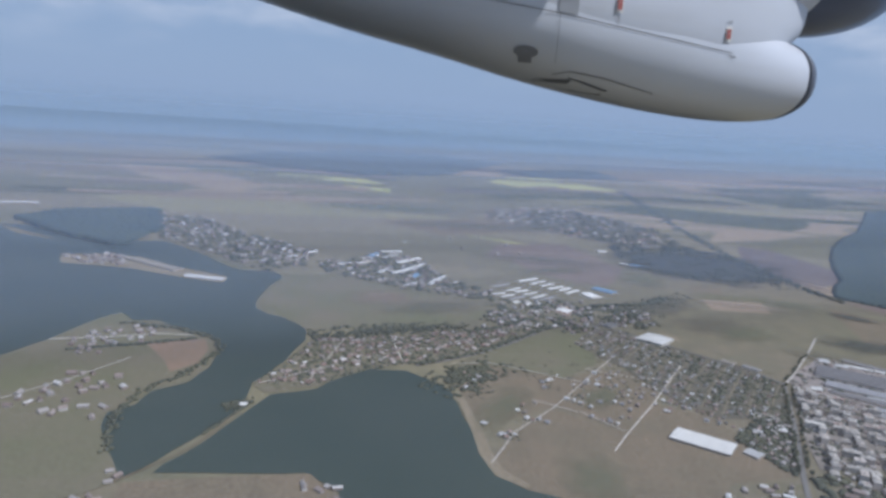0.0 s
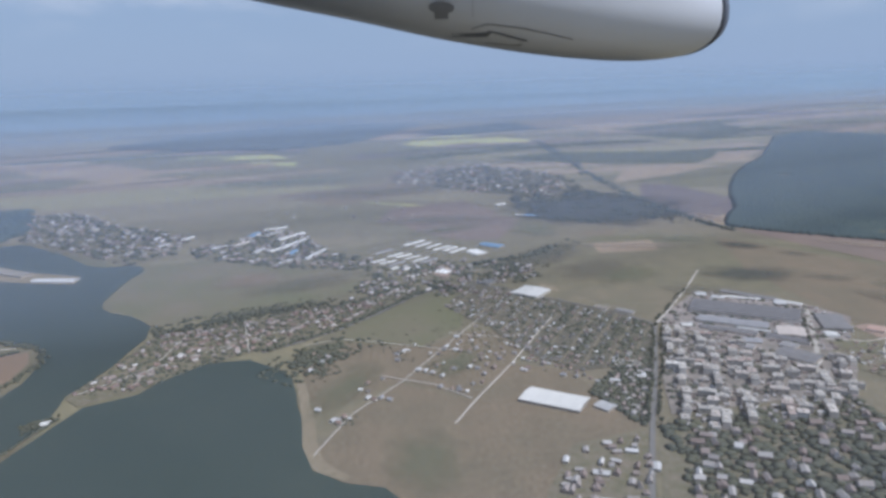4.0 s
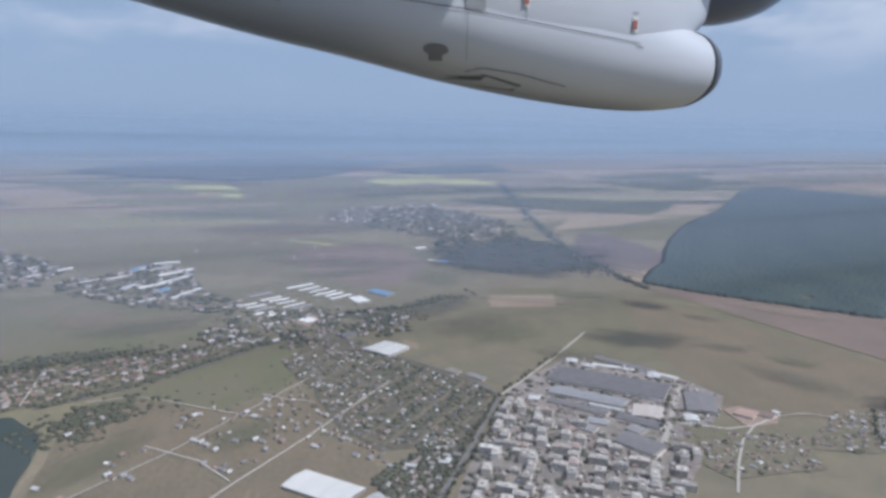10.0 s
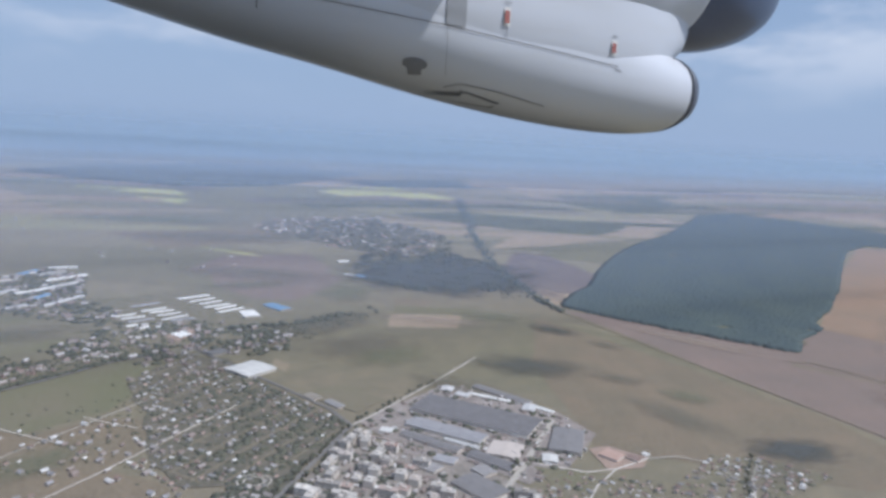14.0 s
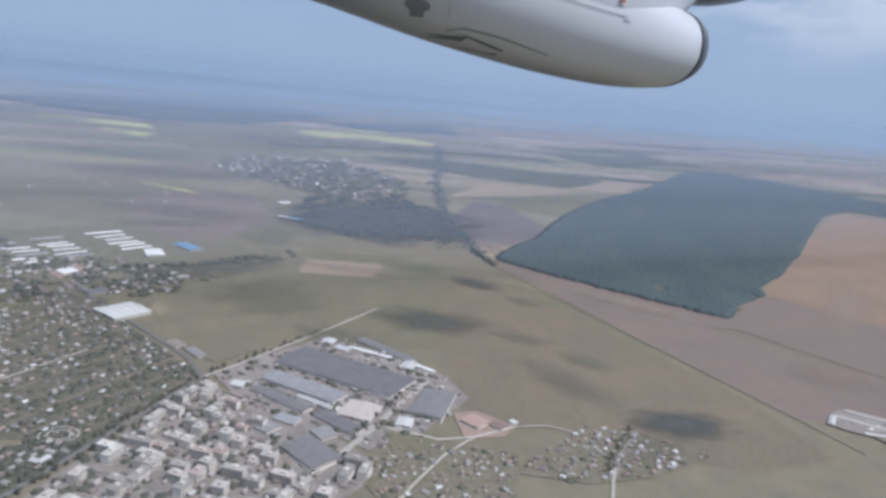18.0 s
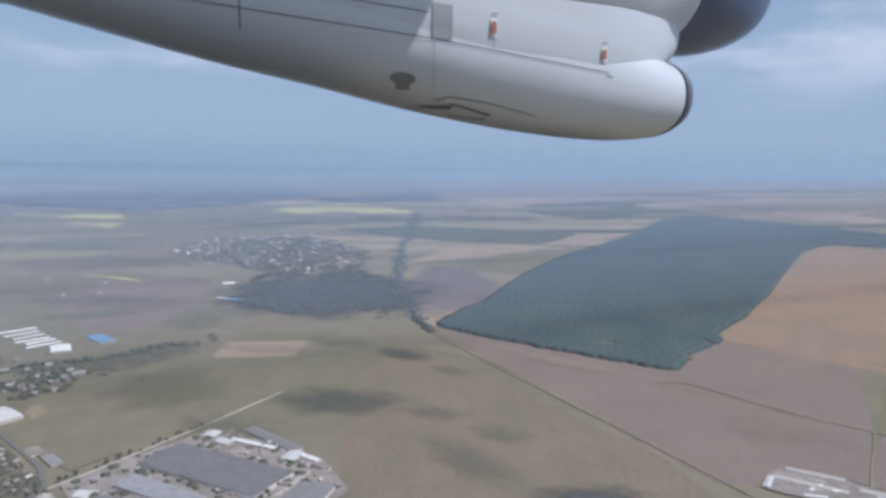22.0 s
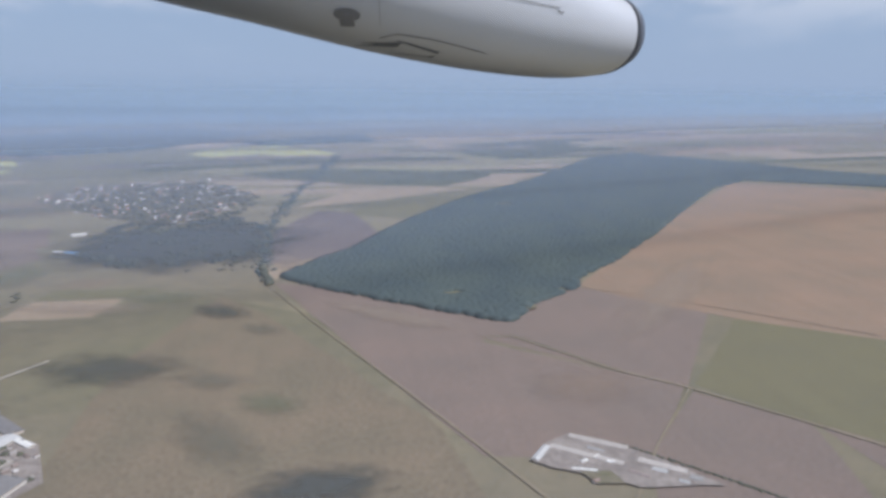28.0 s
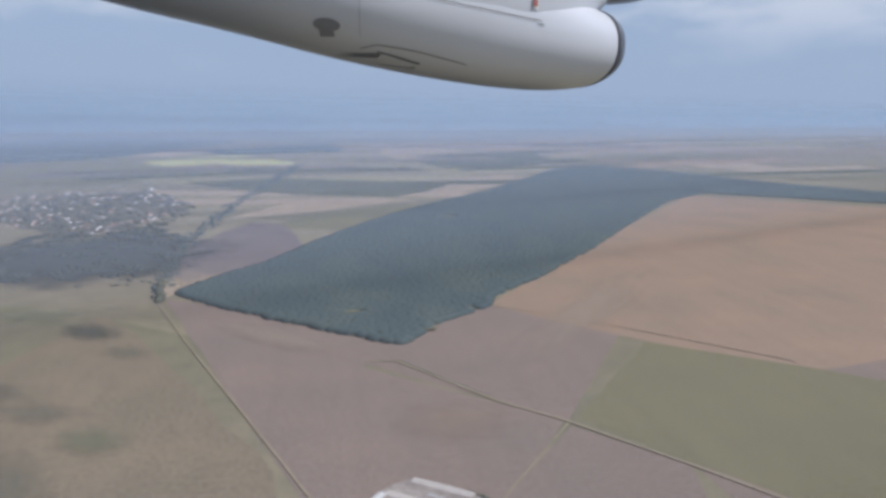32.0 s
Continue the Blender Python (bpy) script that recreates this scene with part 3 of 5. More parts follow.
# fields, from the far distance to the near
sheet("field", [(-252, 960), (-217, 1037), (-134, 952), (-79, 850), (-76, 785), (-117, 805), (-166, 862), (-208, 850)], YELLOW, "pale yellow flowering crop on the far plain", step=20, amount=5)
sheet("field", [(12, 938), (82, 1165), (136, 1190), (228, 1015), (217, 928), (133, 1010), (61, 955)], YELLOW, "pale yellow flowering crop on the far plain", step=20, amount=5)
sheet("field", [(-30, 900), (60, 960), (110, 880), (40, 800), (-40, 820)], GREEN, "dull green crop on the far plain", step=20, amount=4)
for pts, what, label in (([(-75, 786), (-60, 860), (-8, 830), (-20, 775)], GREEN, "pale green strip on the far plain"),
                         ([(-20, 1085), (10, 1240), (70, 1220), (60, 1120)], PALE, "pale strip on the far plain"),
                         ([(-134, 965), (-8, 1094), (135, 885), (54, 749), (-53, 793)], GREEN, "dull green strip on the far plain"),
                         ([(336, 1502), (461, 1345), (589, 1156), (529, 1034), (355, 1110)], PALE, "pale pinkish strip on the far plain"),
                         ([(374, 1074), (475, 1120), (587, 1066), (472, 940), (398, 952)], SCRUB, "dark scrub strip on the far plain"),
                         ([(312, 778), (463, 858), (436, 763), (348, 661)], PALE, "pale strip beside the big wood"),
                         ([(-457, 916), (-372, 948), (-206, 767), (-229, 685), (-364, 794)], PALE, "tan strip on the far plain"),
                         ([(520, 784), (586, 734), (652, 698), (551, 670), (506, 723)], VIOLET, "dark strip beyond the ochre field"),
                         ([(451, 520), (564, 662), (614, 648), (652, 584), (568, 518), (494, 502)], STUBBLE, "tan strip at the top of the ochre field"),
                         ([(585, 559), (625, 514), (655, 550), (613, 581)], VIOLET, "dark strip at the top of the ochre field"),
                         ([(381, 1173), (565, 1285), (684, 1345), (568, 1096), (431, 1058)], SCRUB, "dark scrub strip on the far plain"),
                         ([(283, 1501), (661, 1674), (1016, 1886), (731, 1486), (376, 1320)], PALE, "pale strip on the far plain"),
                         ([(744, 1068), (849, 1039), (841, 926), (735, 942)], PALE, "pale strip beyond the wood"),
                         ([(30, 480), (80, 500), (100, 450), (60, 420), (20, 430)], PLOUGH, "pinkish strip in wide pasture"),
                         ([(1, 519), (41, 491), (55, 484), (42, 496)], YELLOW, "thin yellow strip in wide pasture"),
                         ([(-60, 560), (30, 620), (60, 560), (-10, 500)], STUBBLE, "tan strip on the plain")):
    sheet("field", pts, what, label, step=18, amount=3)
sheet("field", [(365, 305), (400, 275), (460, 290), (520, 250), (420, 150), (345, 190), (342, 231), (367, 244), (400, 274)], PLOUGH, "grey-pink ploughed field", step=12, amount=0.6)
sheet("field", [(250, 720), (360, 800), (500, 830), (420, 740), (330, 700)], PALE, "pale stubble strip on the far plain", step=15, amount=4)
sheet("field", [(269, 582), (349, 635), (310, 546), (276, 511), (229, 530)], GREEN, "dull green crop beside the wood", step=8, amount=2)
sheet("field", [(205, 560), (240, 640), (320, 640), (262, 590)], PALE, "pale stubble field beside the lane", step=8, amount=2)
sheet("field", [(201, 398), (239, 422), (260, 450), (300, 512), (312, 520), (246, 424), (226, 396), (214, 380), (211, 369)], PALE, "pale bare strip along the edge of the wood", step=6, amount=1.2)
sheet("field", [(201, 480), (222, 546), (243, 538), (260, 450), (239, 422), (213, 398), (203, 410)], VIOLET, "dark violet-brown fallow field", step=7, amount=2)
sheet("field", [(129, 330), (131, 352), (162, 353), (158, 331)], PALE, "small pale stubble field", step=5, amount=1)
sheet("field", [(131, 354), (133, 367), (172, 366), (164, 354)], GREEN, "small green crop between pale fields", step=5, amount=1)
sheet("field", [(132, 369), (134, 384), (152, 382), (148, 368)], STUBBLE, "small tan field", step=5, amount=1)
sheet("field", [(195, 352), (208, 337), (260, 239), (266, 205), (240, 196), (182, 219), (181, 254), (180, 292)], STUBBLE, "dry brown pasture beside the town", step=8, amount=1.5)
sheet("field", [(212, 369), (241, 354), (291, 313), (279, 293), (323, 254), (300, 220), (267, 226), (253, 262)], PLOUGH, "grey-pink ploughed field", step=10, amount=0.7)
sheet("field", [(291, 313), (303, 332), (326, 350), (364, 319), (324, 254), (280, 296)], PLOUGH, "grey-pink ploughed field beside the wood", step=10, amount=0.7)
sheet("field", [(326, 350), (356, 390), (449, 515), (564, 662), (690, 577), (460, 290), (400, 275), (365, 305)], OCHRE, "broad ochre field of ripe crop", step=14, amount=1)
sheet("field", [(326.5, 255), (365, 304.5), (402, 277), (440, 245), (404, 200), (358, 212), (342, 233)], GREEN, "green crop field beside a farm track", step=8, amount=0.6)
sheet("field", [(300, 222), (324, 251), (342, 231), (330, 190), (290, 190)], PLOUGH, "pinkish ploughed field beside the farm", step=8, amount=0.6)
sheet("field", [(55, 235), (41, 220), (16, 228), (3, 222), (14, 240), (41, 276), (54, 276), (60, 260)], PASTURE, "green meadow beside the railway", step=6, amount=0.6)
sheet("field", [(6, 205), (14, 176), (35, 194), (56, 231), (42, 219), (16, 228)], STUBBLE, "dry brown meadow above the lake", step=6, amount=0.6)
sheet("field", [(15, 157), (23, 175), (35, 193), (54, 179), (48, 167), (44, 112), (30, 110)], STUBBLE, "dry brown pasture between dirt roads", step=6, amount=0.5)
sheet("field", [(54, 179), (67, 202), (82, 196), (92, 160), (73, 154), (64, 136), (62, 110), (43, 110), (47, 165)], STUBBLE, "brown pasture around a long hall", step=6, amount=0.5)
sheet("field", [(36, 194), (56, 231), (81, 230), (67, 202), (54, 180)], STUBBLE, "plots of a half-built settlement", step=5, amount=0.5)
sheet("field", [(-79, 284), (-51, 250), (-20, 268), (5, 276), (32, 300), (12, 345), (-15, 330), (-60, 352), (-88, 345)], PASTURE, "grassy meadow behind the lake village", step=8, amount=1.5)

sheet("field", [(62, 372), (48, 394), (33, 438), (78, 475), (107, 423), (87, 370)], PLOUGH, "pinkish ploughed field behind the sheds", step=8, amount=2)
sheet("yard", [(91, 277), (91, 284), (97, 279), (96, 271)], SAND, "bare pinkish earth beside the warehouse", "yard", 2, 0.5)
sheet("settlement", [(62, 128), (64, 136), (73, 153), (91, 158), (93, 160), (84, 130), (80, 110), (66, 112)], GARDENS, "gardens and yards beside the main road", "settlement", 4, 0.4)
sheet("settlement", [(95, 160), (102, 166), (150, 172), (146, 130), (90, 110), (84, 128)], GARDENS, "yards and gardens of the town", "settlement", 5, 0.4)
# long strips of crop and fallow on the far plain
strips_rng = random.Random(41)
for _ in range(110):
    y = 640 + 1250 * strips_rng.random() ** 1.3
    x = strips_rng.uniform(-0.55 * y, 1.05 * y)
    if inside(x, y, [(190, 300), (300, 290), (800, 580), (800, 720), (640, 1030), (500, 920), (190, 440)]) or inside(x, y, [(10, 560), (40, 720), (150, 730), (190, 560), (140, 470)]):
        continue
    long, deep, a = strips_rng.uniform(60, 190) * y / 900, strips_rng.uniform(9, 24) * y / 900, radians(strips_rng.gauss(14, 10))
    c, s = math.cos(a), math.sin(a)
    lean = strips_rng.uniform(-0.8, 0.8)
    corners = [(x + (u + lean * v) * c - v * s, y + (u + lean * v) * s + v * c) for u, v in ((-long, -deep), (long, -deep), (long * strips_rng.uniform(0.7, 1), deep), (-long, deep * strips_rng.uniform(0.6, 1)))]
    crop = strips_rng.choices((PALE, SCRUB, PLOUGH, OCHRE, GREEN, YELLOW, VIOLET), (4, 4, 3, 3, 2, 0, 3))[0]
    sheet("field", corners, crop, "long strip of far cropland", step=30, amount=4)
# water
sheet("lake", [(-300, 440), (-262, 405), (-207, 384), (-190, 405), (-176, 412), (-150, 391), (-127, 365), (-114, 352), (-103, 346), (-94, 349), (-89, 347), (-84, 340), (-82.4, 333), (-84, 318), (-83.3, 303), (-82, 288), (-79, 279), (-72, 271), (-65, 268), (-57, 259), (-52, 253), (-50, 241), (-51.4, 222), (-53.3, 207), (-56, 196), (-53, 177), (-63, 145), (-68, 134), (-140, 120), (-260, 180), (-340, 300)], WATER, "wide grey-blue lake with still water", "lake", 5, 1.0)
sheet("lake", [(-48, 188), (-36, 195), (-31.6, 207), (-23.5, 214), (-10.6, 216.5), (-2, 209), (4, 201), (7, 189), (10.8, 174), (13, 160), (16.4, 149), (22.7, 144), (31.5, 141), (40, 128), (34, 104), (-10, 100), (-19, 137), (-25, 141.4), (-28, 144), (-45.5, 141), (-61.5, 139), (-60.8, 143.5), (-57.9, 149.3), (-52.3, 170.3), (-50.6, 177)], WATER, "dark green-grey lake below the village", "lake", 5, 0.9)
sheet("river", [(-290, 432), (-245, 440), (-205, 436), (-178, 386), (-207, 380), (-240, 400)], WATER, "narrow channel round a marsh", "river", 5, 1.5)
sheet("shore", [(6, 196), (10.4, 175), (12.6, 160), (16, 149.4), (22.7, 144.4), (24, 146), (18, 153), (15.6, 162), (13, 177), (8, 197)], SAND, "sandy lake shore", "shore", 4, 0.6)
sheet("peninsula", [(-140, 200), (-134, 223), (-131, 250), (-127, 259), (-118, 250), (-109, 252), (-94, 241), (-83, 236), (-75, 221), (-73, 206), (-75, 193), (-82, 185), (-82, 174.5), (-87, 169), (-84, 160), (-76, 147), (-67, 135), (-90, 110), (-150, 130)], PASTURE, "low green peninsula in the lake", "peninsula", 4, 1.0)
sheet("field", [(-100.6, 224), (-95.8, 230.4), (-84, 233), (-79.3, 223), (-77.5, 209), (-83, 200), (-88.7, 209)], OCHRE, "bare tan field on the peninsula", step=4, amount=0.7)
sheet("shore", [(-66, 134), (-47, 139), (-27, 144), (-19, 134), (-10, 100), (-60, 90)], STUBBLE, "brown near shore of the lake", "shore", 4, 0.8)
sheet("embankment", [(-207, 356), (-188, 362), (-166, 362), (-136, 342), (-109, 331), (-106, 317), (-126, 322), (-159, 334), (-195, 336)], SAND, "built-up embankment across the lake", "embankment", 5, 0.8)
sheet("spit", [(-56, 195), (-51, 214), (-47, 243), (-28, 250), (-5, 262), (17, 268), (44, 300), (42, 278), (14, 239), (-8, 224), (-24, 214), (-37, 197), (-50, 189)], GARDENS, "garden plots of the lake village", "settlement", 4, 0.7)
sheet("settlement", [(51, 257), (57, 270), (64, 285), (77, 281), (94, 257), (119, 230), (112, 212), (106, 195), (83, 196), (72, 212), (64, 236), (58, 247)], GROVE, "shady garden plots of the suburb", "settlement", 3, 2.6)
sheet("settlement", [(120, 226), (133, 212), (146, 210), (157, 199), (164, 190), (150, 172), (100, 165), (107, 190)], PAVING, "paved ground between apartment blocks", "settlement", 5, 0.4)
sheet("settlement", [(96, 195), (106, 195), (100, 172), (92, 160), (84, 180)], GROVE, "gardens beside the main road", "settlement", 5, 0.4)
sheet("yard", [(121, 231), (127, 240), (147, 263), (177, 242), (184, 226), (172, 207), (160, 198), (146, 210), (134, 212)], YARDS, "concrete yard of the works", "yard", 5, 0.3)
sheet("settlement", [(200, 203), (210, 214), (222, 213), (237, 204), (219, 193), (204, 189), (190, 192)], GARDENS, "garden plots of the new estate", "settlement", 4, 0.5)
sheet("settlement", [(156, 192), (171, 203), (192, 200), (188, 182), (164, 178)], GARDENS, "garden plots of red-roofed houses", "settlement", 4, 0.5)
sheet("yard", [(179, 217), (185, 219), (193, 213), (190, 207), (181, 205)], CLAY, "reddish yard of a brick works", "yard", 2, 0.4)
sheet("field", [(163, 207), (179, 203), (174, 193), (165, 199)], PASTURE, "small green plot beside the works", step=3, amount=0.3)
sheet("field", [(102, 252), (116, 260), (128, 248), (120, 238)], PASTURE, "grass plot beside the road", step=3, amount=0.3)
sheet("settlement", [(10, 300), (20, 372), (46, 394), (92, 352), (75, 300), (50, 290)], GARDENS, "yards round the farm sheds", "settlement", 6, 4)
MIDTOWN = [(-75, 381), (-63, 390), (-53, 403), (-45, 425), (-20, 407), (-1, 362), (28, 330), (31, 314), (8, 322), (-18, 329), (-36, 340), (-64, 356)]
sheet("settlement", MIDTOWN, GARDENS, "yards of the middle town", "settlement", 5, 3)
sheet("settlement", [(-225, 510), (-190, 515), (-146, 464), (-82, 412), (-79, 368), (-95, 348), (-115, 364), (-148, 386), (-183, 422)], GARDENS, "yards of the far shore town", "settlement", 8, 2)

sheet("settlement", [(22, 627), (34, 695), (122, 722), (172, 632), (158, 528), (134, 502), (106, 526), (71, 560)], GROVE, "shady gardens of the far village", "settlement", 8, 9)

# roads
strip("road", [(15.4, 155.6), (22.6, 174.9), (35.3, 193.6), (55.5, 231.2), (62, 243)], 0.5, ROAD, "pale dusty dirt road")
strip("road", [(47.9, 167), (53.9, 178.8), (67, 202), (81.4, 230.5), (88, 243)], 0.48, ROAD, "pale dusty dirt road")
strip("road", [(4, 226), (16, 230), (27, 226), (41, 219.6), (52, 215)], 0.4, ROAD, "pale dirt lane across the meadow")
strip("road", [(119, 228.8), (125.4, 237.4), (145, 267), (160, 291.5)], 0.9, ROAD, "pale concrete road out of town")
strip("main_road", [(119, 229), (107, 195), (93.5, 160), (82, 128)], 1.2, TARMAC, "dark tarmac main road lined with trees")
strip("main_road", [(119, 229), (112.7, 240), (101.6, 252), (92, 262), (60, 295)], 1.1, TARMAC, "dark tarmac road past the suburb")
strip("road", [(79.7, 290.3), (92.8, 305.4), (110.4, 325.2)], 0.8, SAND, "pale worn lane across the pasture")
strip("road", [(174.3, 235.7), (171.1, 228.3), (167.1, 220.6), (160.1, 206.0), (154.6, 195.8), (146, 180)], 1.5, ROAD, "pale concrete works road")
strip("road", [(193, 212), (183, 206), (175, 204), (164, 208.5)], 0.6, ROAD, "pale dirt road beside the brick works")
strip("road", [(193, 212), (201, 213.5), (208, 210), (212, 198)], 0.5, ROAD, "pale dirt road to the new estate")
strip("road", [(183, 206), (176, 198), (169, 186), (162, 172)], 0.6, ROAD, "pale dirt road between gardens")
strip("road", [(223, 214), (214, 201), (209.6, 191), (206, 180)], 0.7, ROAD, "pale straight street of the new estate")
strip("causeway", [(-68, 134), (-62.5, 143), (-58, 152), (-55, 164), (-53, 177)], 0.55, STUBBLE, "narrow causeway between the lakes", "causeway")
strip("farm_track", [(208, 370), (229.5, 317), (253.5, 261.5), (267.5, 228.5), (276, 208)], 0.6, SAND, "worn farm track along the field edge")
strip("farm_track", [(279.6, 297), (289, 296), (310.6, 266), (323.4, 253.7), (341, 232), (356, 212)], 0.9, SAND, "rutted farm track between fields")
strip("farm_track", [(324, 253), (303.6, 226), (290, 205)], 0.5, SAND, "pale farm track")
strip("farm_track", [(326, 350), (364, 318.5), (400, 283)], 0.5, STUBBLE, "faint field boundary")
SUBURB = [(51, 257), (57, 270), (64, 285), (76, 280), (94, 257), (118, 230), (111, 212), (105, 195), (83, 197), (73, 213), (65, 237), (58, 247)]


def suburb_at(u, v):
    """A place in the suburb, u along its streets and v across them."""
    return 67 + 0.477 * u + 0.879 * v, 202 + 0.879 * u - 0.477 * v


SUBURB_STREETS = (-38.4, -32.0, -25.6, -19.2, -12.8, -6.4, 0.0, 6.2, 12.6, 19.0, 25.4, 31.6)
for v in SUBURB_STREETS:
    inner = [u for u in range(-30, 90) if inside(*suburb_at(u, v), SUBURB)]
    if len(inner) > 6:
        strip("street", [suburb_at(u, v + 0.25 * math.sin(u / 7 + v)) for u in inner[::3]], 0.4, SAND, "narrow suburb street", "street")
for u in (6, 21, 37, 52):
    inner = [v for v in range(-46, 44) if inside(*suburb_at(u, v), SUBURB)]
    if len(inner) > 6:
        strip("street", [suburb_at(u + 0.3 * math.sin(v / 5), v) for v in inner[::3]], 0.36, SAND, "narrow cross street of the suburb", "street")
strip("road", [(29.1, 198.4), (35.4, 195), (44, 190.4), (53.4, 180.4)], 0.45, ROAD, "pale dusty side road")
strip("road", [(50.6, 231), (58, 227.5), (66.6, 224.5)], 0.35, ROAD, "pale dusty side road")
for pts in ([(-54, 196), (-30, 222), (-2, 244), (41, 286)], [(-40, 200), (-36, 246)], [(-12, 222), (-20, 254)], [(14, 242), (4, 264)]):
    strip("street", pts, 0.4, ROAD, "narrow village street", "street")

strip("railway", [(-8, 221.5), (3, 229.5), (14, 239), (28, 256), (41, 275), (50, 283), (66, 286)], 1.3, TARMAC, "dark railway line below the village", "railway")
strip("road", [(-134, 222), (-118, 228), (-102, 236), (-90, 237)], 0.8, ROAD, "pale lane across the peninsula")
strip("road", [(-124, 212), (-104, 222), (-86, 233)], 0.6, TARMAC, "dark hedged lane across the peninsula")
strip("road", [(-118, 172), (-108, 190), (-100, 210)], 0.6, ROAD, "pale lane across the peninsula")
tree_row("tree_row", [(-123, 213), (-104, 223), (-87, 234)], 0.6, 0.9, 1.0, "dark hedge across the peninsula", rng)
tree_row("tree_row", [(-120, 246), (-100, 244), (-84, 237)], 1.0, 1.4, 1.1, "dark trees on the far side of the peninsula", rng)

# ---- woods and trees ----
BIG_WOOD = [(215, 379), (235, 357), (264, 333), (291, 312), (304, 332), (325, 349), (328, 361), (356, 392), (399, 448), (453, 526), (488, 575), (531, 633), (586, 681), (650, 640), (730, 585), (775, 640), (700, 760), (650, 900), (600, 972), (530, 920), (487, 845), (398, 695), (350, 632), (312, 573), (272, 497), (244, 430), (227, 404)]
for x, y, rx, ry in CLEARINGS:
    sheet("clearing", [(x + rx * math.cos(a * math.tau / 9), y + ry * math.sin(a * math.tau / 9)) for a in range(9)], PASTURE, "pale grassy clearing in the wood", "clearing", 2, 0.5, z=0.7)
wood("big_wood", BIG_WOOD, 1.75, 1.35, "large dark dense wood with a straight edge", rng, 44000)
wood("ridge_wood", [(-399, 1142), (-363, 1340), (-251, 1600), (-87, 1640), (71, 1510), (2, 1272), (-42, 1085), (-135, 1005), (-285, 1076)], 9, 5, "dark wooded ridge on the far plain", rng, 4600, False)
wood("ridge_wood", [(80, 1286), (256, 1440), (271, 1273), (125, 1187)], 10, 4, "dark wood on the far plain", rng, 700, False)
sheet("field", [(138, 785), (170, 800), (215, 822), (337, 782), (396, 800), (368, 735), (320, 665), (243, 683), (168, 742)], SCRUB, "dark scrub strip on the far plain", step=10, amount=5)
wood("marsh_wood", [(-292, 460), (-286, 505), (-235, 533), (-198, 452), (-196, 395), (-242, 420)], 4, 2.5, "dark reedy wood on a marsh island", rng, 1500)
spots = [p for p in scatter(SCRUB_WOOD, 2600, 1.9, rng) if noise.noise(Vector((p[0] / 13, p[1] / 13, 4.1))) > 0.06]
clumps("scrub_wood", spots, [rng.uniform(0.8, 2.2) for _ in spots], [rng.uniform(0.4, 1.0) for _ in spots], SCRUBLEAF, "low patchy dark scrub wood beside the far village", "wood", rng)
spots = [p for p in scatter([(112, 455), (110, 503), (128, 512), (150, 505), (163, 532), (178, 524), (196, 494), (198, 470), (150, 462)], 700, 2.0, rng) if noise.noise(Vector((p[0] / 10, p[1] / 10, 8.1))) > 0.0]
clumps("scrub_wood", spots, [rng.uniform(0.8, 2.2) for _ in spots], [rng.uniform(0.4, 0.9) for _ in spots], SCRUBLEAF, "scattered scrub between a wood and a village", "wood", rng)
tree_row("tree_belt", [(197, 490), (201, 610)], 5.0, 1.0, 0.8, "dark belt of trees beside the lane", rng, WOODS)
tree_row("tree_belt", [(201, 610), (229, 1005)], 7.0, 1.9, 0.8, "long dark belt of trees across the plain", rng, WOODS)
tree_row("tree_belt", [(206, 384), (201, 428), (197, 490)], 5.0, 1.0, 0.8, "dark belt of trees beside the lane", rng, WOODS)
tree_row("hedge", [(204, 398), (210, 366)], 1.5, 1.2, 1.5, "dark hedge beside the wood's tip", rng)
tree_row("tree_row", [(-8, 222.4), (14, 240), (41, 276), (50, 284)], 0.9, 0.8, 1.2, "dark row of trees along the railway", rng)
tree_row("tree_row", [(-48, 243), (-38, 249), (-24, 255), (-4, 267), (8, 271)], 2.6, 0.55, 1.3, "dark trees behind the lake village", rng)
tree_row("tree_row", [(-82, 236), (-75, 223), (-77, 203), (-84, 184), (-84, 165), (-76, 147)], 1.5, 0.6, 0.9, "dark reeds and trees along the peninsula", rng)
tree_row("tree_row", [(-53, 178), (-58, 160)], 0.6, 0.6, 0.6, "low trees along the causeway", rng)
tree_row("tree_row", [(-58, 176), (-52, 182)], 2.2, 0.35, 1.1, "trees on a small islet", rng)
tree_row("hedge", [(280, 297.5), (289.5, 297), (311, 266.7)], 0.25, 0.3, 0.2, "low hedge along a farm track", rng)
tree_row("hedge", [(324.5, 252.6), (342, 231), (357, 211)], 0.35, 0.32, 0.25, "low hedge along a farm track", rng)
tree_row("tree_row", [(70, 320), (96, 330), (112, 348)], 2.0, 1.6, 1.6, "scrubby trees behind the sheds", rng)
def thicket(x, y, rx, ry, turn, n, size, height, label):
    """Low trees and shrubs, dense in the middle and thinning out all round."""
    c, d = math.cos(radians(turn)), math.sin(radians(turn))
    spots = []
    for _ in range(n):
        u, v = max(-2.2, min(2.2, rng.gauss(0, 1))) * rx / 2, max(-2.2, min(2.2, rng.gauss(0, 1))) * ry / 2
        spots.append((x + u * c - v * d, y + u * d + v * c))
    return clumps("thicket", spots, [size * rng.uniform(0.7, 1.5) for _ in spots], [height * rng.uniform(0.3, 0.65) for _ in spots], LEAVES, label, "thicket", rng)


